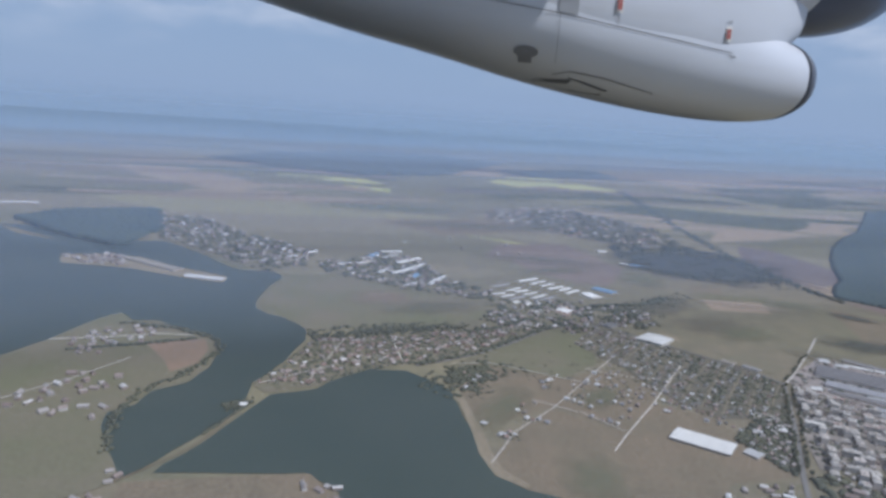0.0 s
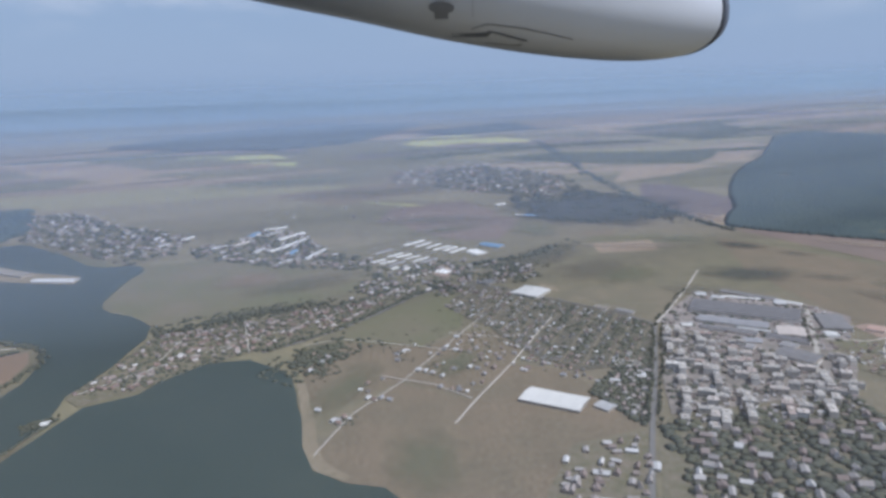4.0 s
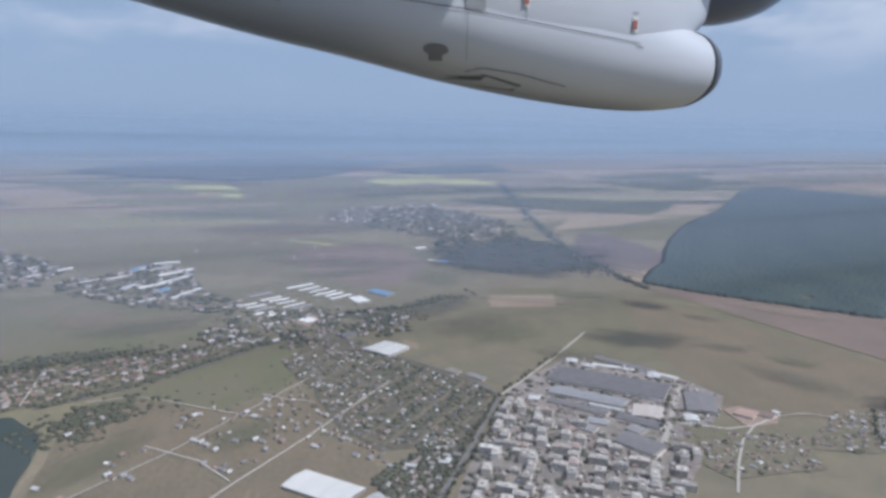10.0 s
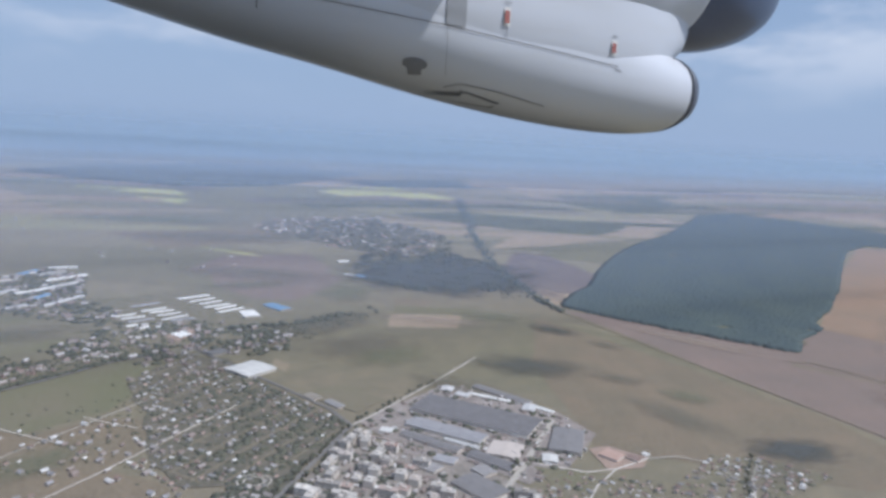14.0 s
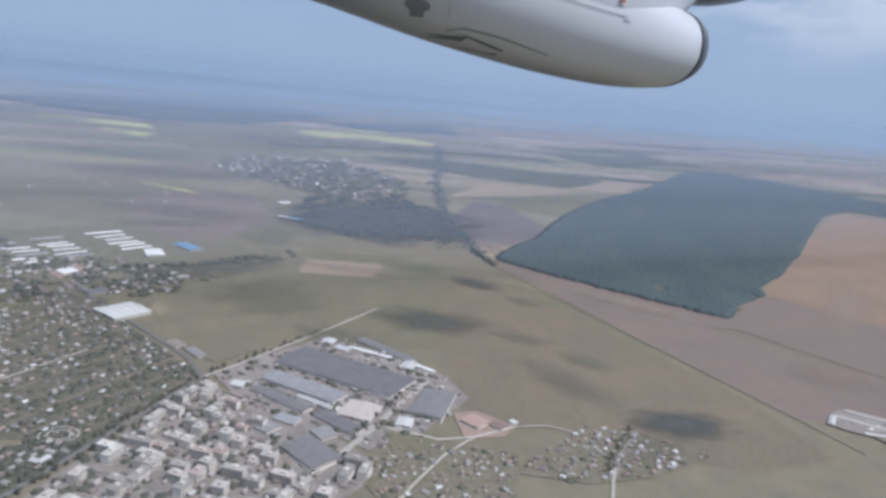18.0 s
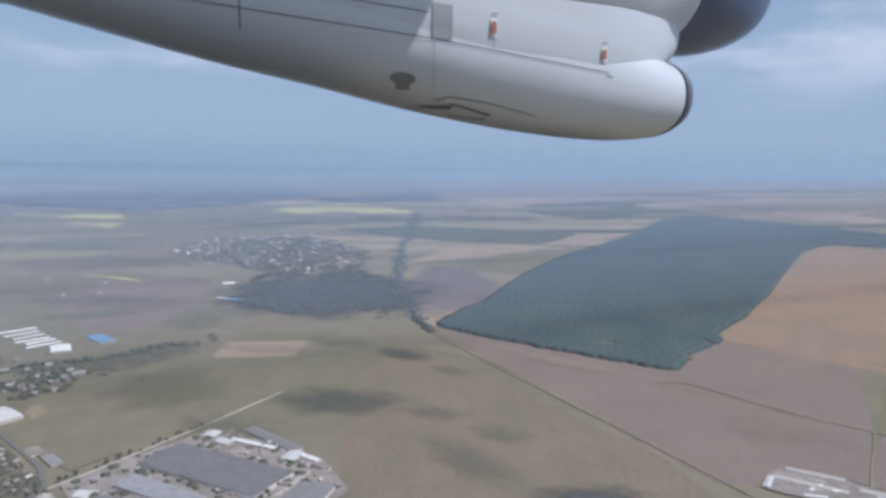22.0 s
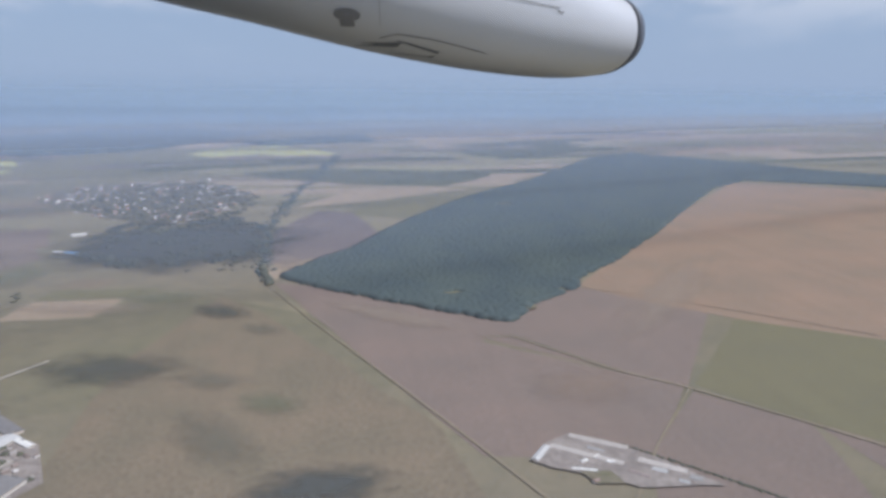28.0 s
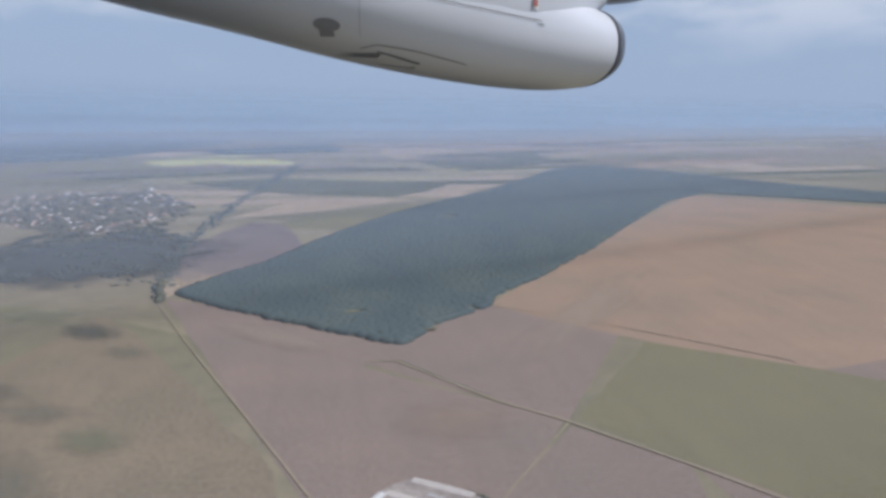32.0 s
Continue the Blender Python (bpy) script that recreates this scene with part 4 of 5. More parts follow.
# Cloud shade is put into these three ground tones, with no cloud above.
SHADE_GRASS = soft_tint("shade_grass", (0.06, 0.066, 0.062), 0.9)
SHADE_SCRUB = soft_tint("scrub_with_shade", (0.045, 0.052, 0.052), 1.0, 0.85, 1.42)
FAINT_SHADE = soft_tint("faint_shade_grass", (0.075, 0.078, 0.066), 0.72)
DARKER_GRASS = soft_tint("darker_grass", (0.155, 0.142, 0.105), 0.5)


OCHRE_EARTH = soft_tint("ochre_earth", (0.29, 0.212, 0.162), 0.45)
LUSH = soft_tint("lush_grass", (0.160, 0.164, 0.102), 0.5)
PALE_EARTH = soft_tint("pale_earth", (0.33, 0.26, 0.20), 0.45)


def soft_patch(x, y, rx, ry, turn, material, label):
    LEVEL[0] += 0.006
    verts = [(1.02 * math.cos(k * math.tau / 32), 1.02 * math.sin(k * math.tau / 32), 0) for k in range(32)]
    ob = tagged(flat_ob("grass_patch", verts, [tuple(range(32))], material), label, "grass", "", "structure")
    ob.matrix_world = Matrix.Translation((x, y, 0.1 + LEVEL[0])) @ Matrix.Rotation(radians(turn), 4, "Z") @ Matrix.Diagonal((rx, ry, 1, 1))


# Painted cloud shade lies here among patches of grass and bare earth.
soft_patch(178, 283, 30, 16, -15, FAINT_SHADE, "dry pasture with cloud shade in its colour")
soft_patch(206, 272, 16, 8, -25, DARKER_GRASS, "darker grass in dry pasture")
soft_patch(198, 332, 18, 9, -45, FAINT_SHADE, "dry pasture with cloud shade in its colour")
soft_patch(214, 312, 12, 7, -48, DARKER_GRASS, "darker grass in dry pasture")
soft_patch(235, 218, 20, 11, 0, SHADE_GRASS, "dark soft-edged patch in the pasture")
soft_patch(222, 205, 18, 8, 10, DARKER_GRASS, "darker grass beside the estate")
soft_patch(160, 450, 74, 70, 20, SHADE_SCRUB, "dark scrub ground with painted shade beside the far village")
soft_patch(299, 257, 20, 15, 0, OCHRE_EARTH, "ochre patch in ploughed land")
soft_patch(150, 342, 40, 10, -12, PALE_EARTH, "pale stubble streak in wide pasture")
soft_patch(255, 320, 40, 9, -42, PALE_EARTH, "pale earth along the wood's edge")
soft_patch(360, 340, 90, 16, 52, PALE_EARTH, "pale streak in ripe crop")
soft_patch(216, 400, 12, 30, 20, PALE_EARTH, "pale streak between lane and wood")
soft_patch(120, 300, 30, 22, 30, DARKER_GRASS, "darker grass behind the works")
soft_patch(105, 330, 40, 16, 40, DARKER_GRASS, "darker grass in wide pasture")
soft_patch(212, 240, 24, 10, -60, DARKER_GRASS, "darker grass in dry pasture")
soft_patch(150, 262, 24, 10, -35, DARKER_GRASS, "darker grass round the works")
soft_patch(-5, 300, 40, 16, 25, DARKER_GRASS, "darker grass in the lakeside meadow")
soft_patch(60, 430, 70, 26, -10, DARKER_GRASS, "darker grass on the plain")
soft_patch(-60, 640, 120, 50, 5, LUSH, "dull green grass on the plain")
soft_patch(20, 190, 10, 26, -20, LUSH, "green grass above the lake")
soft_patch(40, 150, 14, 20, 10, LUSH, "green grass in dry pasture")
soft_patch(52, 205, 10, 18, -30, LUSH, "green grass between half-built plots")
soft_patch(-30, 310, 24, 18, 30, OCHRE_EARTH, "bare earth in the lakeside meadow")
soft_patch(62, 400, 36, 14, 20, LUSH, "green grass in wide pasture")
soft_patch(110, 390, 22, 30, 0, LUSH, "green grass in wide pasture")
soft_patch(176, 352, 26, 12, -10, LUSH, "green grass in wide pasture")
soft_patch(130, 290, 26, 14, 30, LUSH, "green grass behind the works")
soft_patch(222, 256, 14, 8, -40, LUSH, "green grass in dry pasture")
soft_patch(20, 560, 110, 40, 5, DARKER_GRASS, "darker grass on the plain")
thicket(192, 430, 16, 34, 0, 140, 1.2, 0.8, "dark scrub trees beside the lane")
thicket(66, 312, 40, 20, 10, 160, 1.0, 1.0, "scrubby gardens behind the sheds")
thicket(100, 330, 36, 10, 50, 200, 1.0, 0.8, "scrub along a dirt lane")
thicket(-55, 179, 4, 3, 40, 70, 0.5, 0.9, "dark trees on a small islet")
thicket(10, 216, 18, 9, 50, 260, 0.8, 1.0, "dark grove beside the lake village")
thicket(-20, 262, 30, 7, 25, 260, 0.8, 1.0, "dark trees behind the lake village")
thicket(60, 224, 24, 30, 25, 140, 0.45, 0.45, "low shrubs on half-built plots")
for name, pts, n, gap, h in (("village_trees", [(-56, 195), (-51, 214), (-47, 245), (-28, 252), (-5, 264), (17, 270), (44, 302), (42, 277), (14, 239), (-8, 224), (-24, 214), (-37, 197)], 900, 0.9, 0.8),
                             ("town_trees", [(-225, 512), (-190, 515), (-146, 464), (-82, 412), (-79, 368), (-95, 350), (-115, 366), (-183, 424)], 330, 2.6, 1.6),
                             ("town_trees", MIDTOWN, 330, 2.0, 1.2),
                             ("village_trees", [(60, 580), (75, 694), (137, 702), (182, 603), (170, 516), (147, 480), (120, 476), (118, 520)], 420, 2.6, 1.6),
                             ("block_trees", [(120, 224), (133, 210), (157, 197), (150, 176), (102, 166), (107, 190)], 200, 1.1, 0.9),
                             ("block_trees", [(123, 232), (146, 261), (176, 241), (183, 226), (171, 207), (160, 199), (146, 211), (134, 213)], 130, 1.3, 1.1),
                             ("garden_trees", [(200, 203), (210, 214), (222, 213), (237, 204), (219, 193), (204, 189), (190, 192)], 34, 1.0, 0.7),
                             ("garden_trees", [(156, 192), (171, 203), (192, 200), (188, 182), (164, 178)], 30, 1.0, 0.7),
                             ("garden_trees", [(84, 180), (96, 196), (106, 194), (92, 160)], 200, 1.0, 1.3),
                             ("town_trees", [(95, 160), (148, 170), (146, 130), (90, 112)], 420, 1.6, 1.2),
                             ("garden_trees", [(5, 206), (3, 222), (14, 226), (16, 212)], 40, 1.0, 1.5)):
    spots = scatter(pts, n, gap, rng)
    clumps(name, spots, [gap * rng.uniform(0.6, 1.2) for _ in spots], [h * rng.uniform(0.3, 0.7) for _ in spots], LEAVES, "dark green garden trees between the roofs", "trees", rng)

# ---- haze banks over the distance, lying along the line of flight ----
FLIGHT = Vector((math.sin(radians(66.457)), math.cos(radians(66.457)), 0))
ABREAST = Vector((-FLIGHT.y, FLIGHT.x, 0))
MIDWAY = Vector((141.07, 56.95, 0))
# Added sheets carry the haze in their tint; the nearest imitates window veil.
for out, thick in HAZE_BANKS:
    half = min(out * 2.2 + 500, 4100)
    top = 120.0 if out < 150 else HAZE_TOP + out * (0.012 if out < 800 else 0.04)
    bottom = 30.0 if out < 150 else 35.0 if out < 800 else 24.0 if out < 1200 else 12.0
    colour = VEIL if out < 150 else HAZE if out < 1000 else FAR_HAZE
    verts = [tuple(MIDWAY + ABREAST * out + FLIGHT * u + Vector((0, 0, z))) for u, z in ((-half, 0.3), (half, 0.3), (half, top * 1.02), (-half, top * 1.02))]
    tagged(flat_ob("haze_bank", verts, [(0, 1, 2, 3)], haze_air(bottom, top, thick, colour)), "thin upright sheet tinted as haze", "haze", "", "structure")

# ---- works, sheds and halls ----
def between(a, b, f):
    return (a[0] + (b[0] - a[0]) * f, a[1] + (b[1] - a[1]) * f)


def long_shed(x0, y0, x1, y1, wide, roofing, label):
    """A long low shed between the two ends of its ridge."""
    side = Vector((y0 - y1, x1 - x0)).normalized() * wide / 2
    shed("long_shed", [(x0 - side.x, y0 - side.y), (x1 - side.x, y1 - side.y), (x1 + side.x, y1 + side.y), (x0 + side.x, y0 + side.y)], 0.55, 0.4, roofing, WALLS, label, "shed", "rows of long sheds")


for k, ends in enumerate(((22.9, 347.5, 31.3, 356.1), (21.9, 330.0, 28.3, 336.1), (29.4, 340.2, 36.7, 348.0), (26.2, 327.2, 32.9, 333.1), (33.3, 338.6, 40.7, 344.5), (30.1, 322.9, 37.3, 330.3), (37.5, 334.4, 44.5, 340.6), (31.4, 317.1, 34.3, 319.9), (40.9, 328.0, 48.6, 336.8), (36.3, 314.1, 39.3, 317.6), (45.0, 326.8, 52.3, 333.1))):
    long_shed(*ends, 1.9, PALEROOF if k % 5 == 0 else WHITE, "long low shed with a dull grey roof" if k % 5 == 0 else "long low shed with a bright white roof")
for k, ends in enumerate(((37.2, 363.9, 47.8, 374.2), (43.2, 359.3, 51.5, 368.7), (48.4, 355.5, 55.9, 364.2), (51.6, 350.4, 60.3, 358.7), (56.7, 348.1, 63.6, 356.1), (59.4, 342.9, 67.4, 352.3))):
    long_shed(*ends, 2.5 if k == 0 else 1.9, WHITE, "broad long shed with a bright white roof" if k == 0 else "very long low shed with a bright white roof")
shed("warehouse", [(78, 270.8), (85.2, 279.5), (92.9, 271.5), (85.6, 262.3)], 1.3, 0.5, WHITE, WALLS, "square warehouse with a bright white roof", "warehouse", ribs=5)
shed("warehouse", [(76, 357), (78, 362), (86.7, 353.7), (85, 347.6)], 1.0, 0.4, BLUE, WALLS, "low hall with a light blue roof", "warehouse")
shed("warehouse", [(67.8, 343.8), (72.3, 348.7), (77, 339), (71.9, 335.3)], 0.9, 0.4, WHITE, WALLS, "small hall with a white roof", "warehouse")
shed("warehouse", [(51.4, 307.6), (52.6, 312.9), (57.3, 308.2), (56, 303)], 0.9, 0.4, WHITE, BRICK, "small hall with a white roof beside a red yard", "warehouse")
shed("warehouse", [(67.3, 288.6), (72.3, 293), (74, 289), (70.4, 284)], 0.8, 0.4, SLATE, WALLS, "grey-roofed hall behind the suburb", "warehouse")
shed("exhibition_hall", [(65.1, 177.2), (69.1, 184), (82.5, 175.8), (78.7, 168.2)], 1.1, 0.7, WHITE, WALLS, "long pale ribbed hall in a brown field", "hall", ribs=12)
shed("outbuilding", [(83, 171), (85.5, 174.5), (88, 171), (86, 168)], 0.8, 0.5, TIN, WALLS, "small pale outbuilding beside the long hall", "outbuilding")
for corners, roofing, wall, label in (
        ([(135.7, 238.7), (140.4, 252.1), (170.6, 232.9), (165.1, 222.4)], HALLROOF, 1.6, "huge factory hall with a dark grey roof"),
        ([(132.5, 230.0), (136.7, 233.2), (154.1, 223.1), (151.7, 217.0)], PALEROOF, 1.4, "factory hall with a pale grey roof"),
        ([(131.7, 223.2), (133.0, 224.7), (146.9, 215.4), (145.2, 211.7)], GREYROOF, 1.2, "long factory hall with a dark roof"),
        ([(152.7, 213.2), (155.4, 220.7), (163.0, 217.2), (159.4, 209.0)], FLATROOF, 0.9, "factory hall with a bluish roof"),
        ([(147.4, 211.4), (149.8, 214.0), (158.9, 206.2), (156.8, 202.9)], HALLROOF, 1.1, "factory hall with a dark faded roof"),
        ([(143.0, 197.1), (147.2, 202.1), (155.0, 194.2), (149.6, 188.0)], GREYROOF, 1.2, "broad hall with a grey roof and white edge"),
        ([(148.0, 203.8), (150.6, 206.6), (153.3, 203.2), (150.5, 199.8)], GREYROOF, 1.1, "small grey hall beside a broad hall"),
        ([(169.0, 216.1), (173.0, 227.4), (181.1, 228.3), (175.8, 211.9)], GREYROOF, 1.2, "factory hall with a bluish-grey roof"),
        ([(165.5, 208.9), (166.5, 212.5), (169.9, 212.0), (169.1, 207.8)], WHITE, 1.0, "small white factory building"),
        ([(126.4, 224.7), (127.1, 227.1), (130.0, 226.8), (129.7, 223.5)], WHITE, 1.0, "small pale building at the works' corner"),
        ([(155.1, 260.0), (157.0, 262.7), (171.4, 248.4), (169.2, 246.0)], GREYROOF, 0.8, "long low grey-roofed store behind the works"),
        ([(153.0, 253.9), (153.4, 255.2), (165.0, 249.1), (164.6, 247.5)], WHITE, 0.7, "long narrow pale shed"),
        ([(166.6, 241.4), (168.6, 246.0), (172.0, 246.0), (170.4, 240.7)], TIN, 0.8, "pale shed at the end of the works"),
        ([(171.6, 243.7), (172.1, 244.9), (176.3, 241.5), (175.8, 240.0)], WHITE, 0.6, "long narrow pale shed"),
        ([(149.1, 253.0), (149.9, 255.6), (153.5, 253.1), (152.6, 250.6)], TIN, 0.8, "pale building behind the works"),
        ([(144.8, 257.2), (146.0, 260.7), (149.0, 259.0), (148.1, 255.5)], TIN, 0.7, "pale building at the end of the road"),
        ([(145.4, 236.3), (145.8, 238.4), (156.1, 229.6), (155.4, 228.0)], TIN, 0.8, "narrow pale building along a factory hall"),
        ([(156.3, 227.1), (156.8, 229.0), (165.1, 223.3), (164.4, 221.8)], TIN, 0.8, "narrow pale building along a factory hall"),
        ([(142.7, 220.5), (143.3, 221.6), (151.5, 216.5), (150.9, 214.8)], TIN, 0.8, "narrow pale building along a factory hall"),
        ([(139.1, 208.7), (140.4, 211.7), (145.1, 209.6), (144.0, 206.2)], PALEROOF, 0.9, "low workshop with a bluish roof"),
        ([(134.6, 205.8), (136.2, 209.2), (140.8, 205.8), (139.5, 201.6)], GREYROOF, 0.9, "grey workshop beside the blocks"),
        ([(180.5, 213), (184, 216), (187.5, 212.5), (184, 209.5)], BRICK, 1.1, "reddish brick works building"),
        ([(187, 212), (189.5, 213.6), (191.4, 211), (189.4, 209.3)], TILES, 0.9, "red-roofed brick works building"),
        ([(192, 214.2), (193.4, 215), (194.2, 213.6), (193, 212.8)], WHITE, 0.6, "tiny white building beside the dirt road"),
        ([(104, 250), (106.5, 252.3), (110, 248.4), (107.5, 246.2)], BARE, 0.5, "low tan building beside the road"),
        ([(110.5, 245.2), (112.5, 247), (117, 242), (115, 240.4)], SLATE, 0.6, "low grey building beside the road")):
    shed("factory_hall", corners, wall, 0.35, roofing, BLOCKWALL, label, "hall", "works buildings", ribs=0)
for a, b, wide, roofing in (((-43, 421), (-31, 427), 3.0, WHITE), ((-30.4, 390), (-19, 407.6), 3.2, WHITE), ((-24, 373), (-15.8, 389), 3.2, WHITE), ((-37.7, 361), (-34.4, 370), 2.6, TIN), ((-30.4, 362), (-22.5, 373), 2.8, WHITE), ((-9.7, 342), (-2.5, 362.5), 2.4, TIN),
                            ((-21.4, 336), (-16.4, 343), 2.2, TIN), ((-48, 402), (-45.5, 414), 4.0, BLUE), ((-40, 404), (-33, 416), 3.0, SLATE), ((-18.7, 354), (-17, 363), 3.0, BLUE), ((-85, 401), (-81, 410), 2.4, WHITE), ((-93, 387), (-88.6, 392), 2.4, TIN), ((-62, 374), (-56, 381), 2.2, TIN), ((-52, 380), (-46, 390), 2.4, FLATROOF)):
    d = Vector((b[0] - a[0], b[1] - a[1])).normalized() * wide / 2
    shed("town_hall", [(a[0] + d.y, a[1] - d.x), (b[0] + d.y, b[1] - d.x), (b[0] - d.y, b[1] + d.x), (a[0] - d.y, a[1] + d.x)], 1.2, 0.5, roofing, WALLS, "long narrow pale-roofed hall in the middle town", "hall", "halls of the middle town")
shed("fish_store", [(-167, 359), (-134, 338.5), (-136, 333), (-170, 352)], 1.2, 0.6, BARE, WALLS, "very long pale-roofed store on the embankment", "store")
shed("fish_store", [(-127, 328.5), (-107, 325), (-108, 319.5), (-128, 323)], 1.0, 0.6, TIN, WALLS, "low pale store on the embankment", "store")
shed("lake_house", [(-54.6, 180), (-52.6, 180.6), (-52.2, 178.8), (-54.2, 178.2)], 0.7, 0.5, WHITE, WALLS, "white house alone on an islet", "house")
shed("distant_store", [(-350, 521), (-324, 533), (-322, 527), (-348, 515)], 1.5, 0.8, WHITE, WALLS, "bright white store beyond the lake", "store")
shed("distant_store", [(99, 477), (105, 480.5), (106.5, 476.5), (100.5, 473)], 1.0, 0.5, WHITE, WALLS, "lone white store in far pasture", "store")
shed("distant_store", [(107, 437), (112, 434.8), (111, 432.5), (106, 434.7)], 0.8, 0.5, WHITE, TILES, "low white store beside the dark scrub", "store")
shed("distant_store", [(113, 434.5), (120, 431.5), (119, 429.2), (112, 432.2)], 0.8, 0.5, BLUE, WALLS, "low bluish store beside the dark scrub", "store")
# the farm beside the ploughland
sheet("yard", [(275.5, 222.6), (280.5, 229.3), (286.7, 232.9), (293, 229.3), (297.6, 224.8), (305, 215.5), (309.5, 209), (293.4, 210.5), (284.8, 216.6), (279, 219.4)], YARDS, "pale bare farmyard", "yard", 2, 0.6)
sheet("yard", [(284, 217.6), (290, 216.8), (291, 212), (286, 212.4)], GARDENS, "weedy corner of the farmyard", "yard", 2, 0.4)
for a, b, wide, roofing in (((281.4, 228.0), (293.4, 219.0), 1.5, FARMROOF), ((286.5, 231.8), (296.6, 225.0), 1.7, FARMROOF), ((297.0, 220.2), (304.4, 214.6), 1.7, FARMROOF), ((276.6, 222.6), (280.4, 227.8), 1.4, TIN), ((283, 218.6), (287.4, 217.2), 0.7, WHITE), ((285.4, 220.8), (286.8, 221.4), 0.9, WHITE),
                            ((288.6, 222.0), (289.6, 222.8), 0.8, WHITE), ((290.6, 220.4), (292.2, 219.8), 0.9, WHITE), ((285.4, 213.4), (286.6, 214.0), 0.8, TILES), ((304.2, 212.8), (306, 211.4), 1.5, SLATE), ((298.4, 216.6), (300.6, 215.0), 1.1, TIN), ((293.6, 216.4), (296.4, 213.6), 1.0, PINKROOF),
                            ((288.6, 226.4), (291.4, 224.2), 0.7, SLATE), ((301.6, 211.8), (303, 210.6), 0.9, TIN)):
    d = Vector((b[0] - a[0], b[1] - a[1])).normalized() * wide / 2
    shed("farm_shed", [(a[0] + d.y, a[1] - d.x), (b[0] + d.y, b[1] - d.x), (b[0] - d.y, b[1] + d.x), (a[0] - d.y, a[1] + d.x)], 0.6, 0.35, roofing, WALLS, "pale-roofed farm shed in a bare yard", "shed", "farm sheds")
far_houses("farm_clutter", scatter([(279, 222), (283, 228), (295, 222), (306, 211), (294, 212), (285, 217.5)], 60, 0.8, rng), "heaps, carts and pens in a farmyard", rng, 0.5, -37)
tree_row("hedge", [(296, 227.5), (307, 216), (318, 204)], 0.4, 0.35, 0.3, "dark hedge behind the farm", rng)

def boundary_wall(a, b, label):
    d = Vector((b[0] - a[0], b[1] - a[1]))
    bm = bmesh.new()
    block(bm, 0, d.length, -0.12, 0.12, 0, 0.45)
    ob = part("boundary_wall", bm, WHITE)
    bm = bmesh.new()
    block(bm, -0.05, d.length + 0.05, -0.17, 0.17, 0.45, 0.52)
    part("coping", bm, FLATROOF, ob)
    ob.matrix_world = Matrix.Translation((*a, 0)) @ Matrix.Rotation(math.atan2(d.y, d.x), 4, "Z")
    tagged(ob, label, "wall", "works walls")


for a, b in (((123.2, 223.2), (136.5, 214.7)), ((143.1, 196.7), (149.7, 187.6)), ((149.7, 187.6), (155.1, 193.5)), ((145.0, 237.4), (165.1, 222.4)), ((175.8, 211.6), (181.4, 228.3)), ((134.8, 225.3), (150.8, 215.6))):
    boundary_wall(a, b, "low white wall round a works yard")

# ---- houses ----
KINDS = [house(1.5, 1.15, 0.55, 0.42, TILES, "small house with a red tiled roof"), house(1.25, 1.1, 0.6, 0.38, SLATE, "small house with a grey roof"), house(1.7, 1.2, 0.55, 0.4, TIN, "small house with a bright metal roof"),
         house(1.4, 1.2, 0.8, 0.5, TILES, "two-storey house with a red tiled roof", True), house(1.6, 1.1, 0.5, 0.35, SLATE, "low house with a grey roof and an annexe", True), house(1.2, 1.0, 0.5, 0.35, WHITE, "small house with a white roof")]
ESTATE = [(199, 203), (210, 213.5), (222, 213), (236, 204), (219, 193.5), (204, 189.5), (190, 192.5)]
REDROOFS = [(157, 192), (171, 203), (191, 200), (188, 183), (164, 180)]
SPIT = [(-55, 196), (-50.5, 214), (-46, 242), (-28, 248), (-5, 260), (17, 266), (43, 298), (41, 280), (13, 242), (-8, 227), (-24, 217), (-37, 200), (-49, 191.5)]
placed = 0


def settle(spots, angle, weights):
    global placed
    for x, y in spots:
        turn = angle + rng.gauss(0, 5) + (90 if rng.random() < 0.5 else 0)
        k = rng.choices(range(len(KINDS)), weights)[0]
        m = pose(x, y, 0, 0, 0, turn) @ Matrix.Scale(rng.uniform(0.74, 0.98), 4)
        if placed < len(KINDS):
            k = placed
            KINDS[k].matrix_world = m
        else:
            copy_thing(KINDS[k], m)
        placed += 1


settle(rows_in(ESTATE, 55, 3.6, 2.1, rng, 0.85, 0.4), 55, (5, 4, 3, 4, 3, 1.5))
settle(rows_in(REDROOFS, 35, 4.0, 2.3, rng, 0.75, 0.5), 35, (7, 2, 1, 6, 2, 1))
settle([(45.5, 203.5), (49.6, 200.2), (47.5, 205), (52.3, 184.6), (48.5, 186.6), (50.5, 188), (54.4, 189.4), (57, 190), (44.2, 197.4), (30, 196), (26, 188), (24.2, 189.3), (19.6, 172.5), (21, 174.2), (22.4, 172.8), (46.5, 212.4), (44, 213.6), (48.3, 215.4), (58.5, 209.5), (60.4, 207.4), (62, 212), (56, 214.6),
        (64.5, 205.8), (70.8, 214.8), (68, 218.2), (72.5, 220.5), (57.5, 222.4), (60.2, 226), (52.8, 219.6), (10.5, 215.5), (11.8, 211), (8.4, 217.4), (13.2, 214), (37.4, 217), (39.6, 221.4), (71, 205.4), (72.6, 203.8), (74.4, 203), (76, 201.2), (77.6, 200.4), (79.4, 198.6), (81, 197.8), (82.6, 195.8), (84, 193.6), (85.4, 191), (86.6, 188.6), (88, 186.4), (83.6, 198.2), (86, 194.6), (73.8, 206), (76.4, 204)], 62, (3, 2, 3, 3, 2, 3))
near_suburb = []
for v in SUBURB_STREETS:
    for side in (-1.45, 1.45):
        u = -30.0
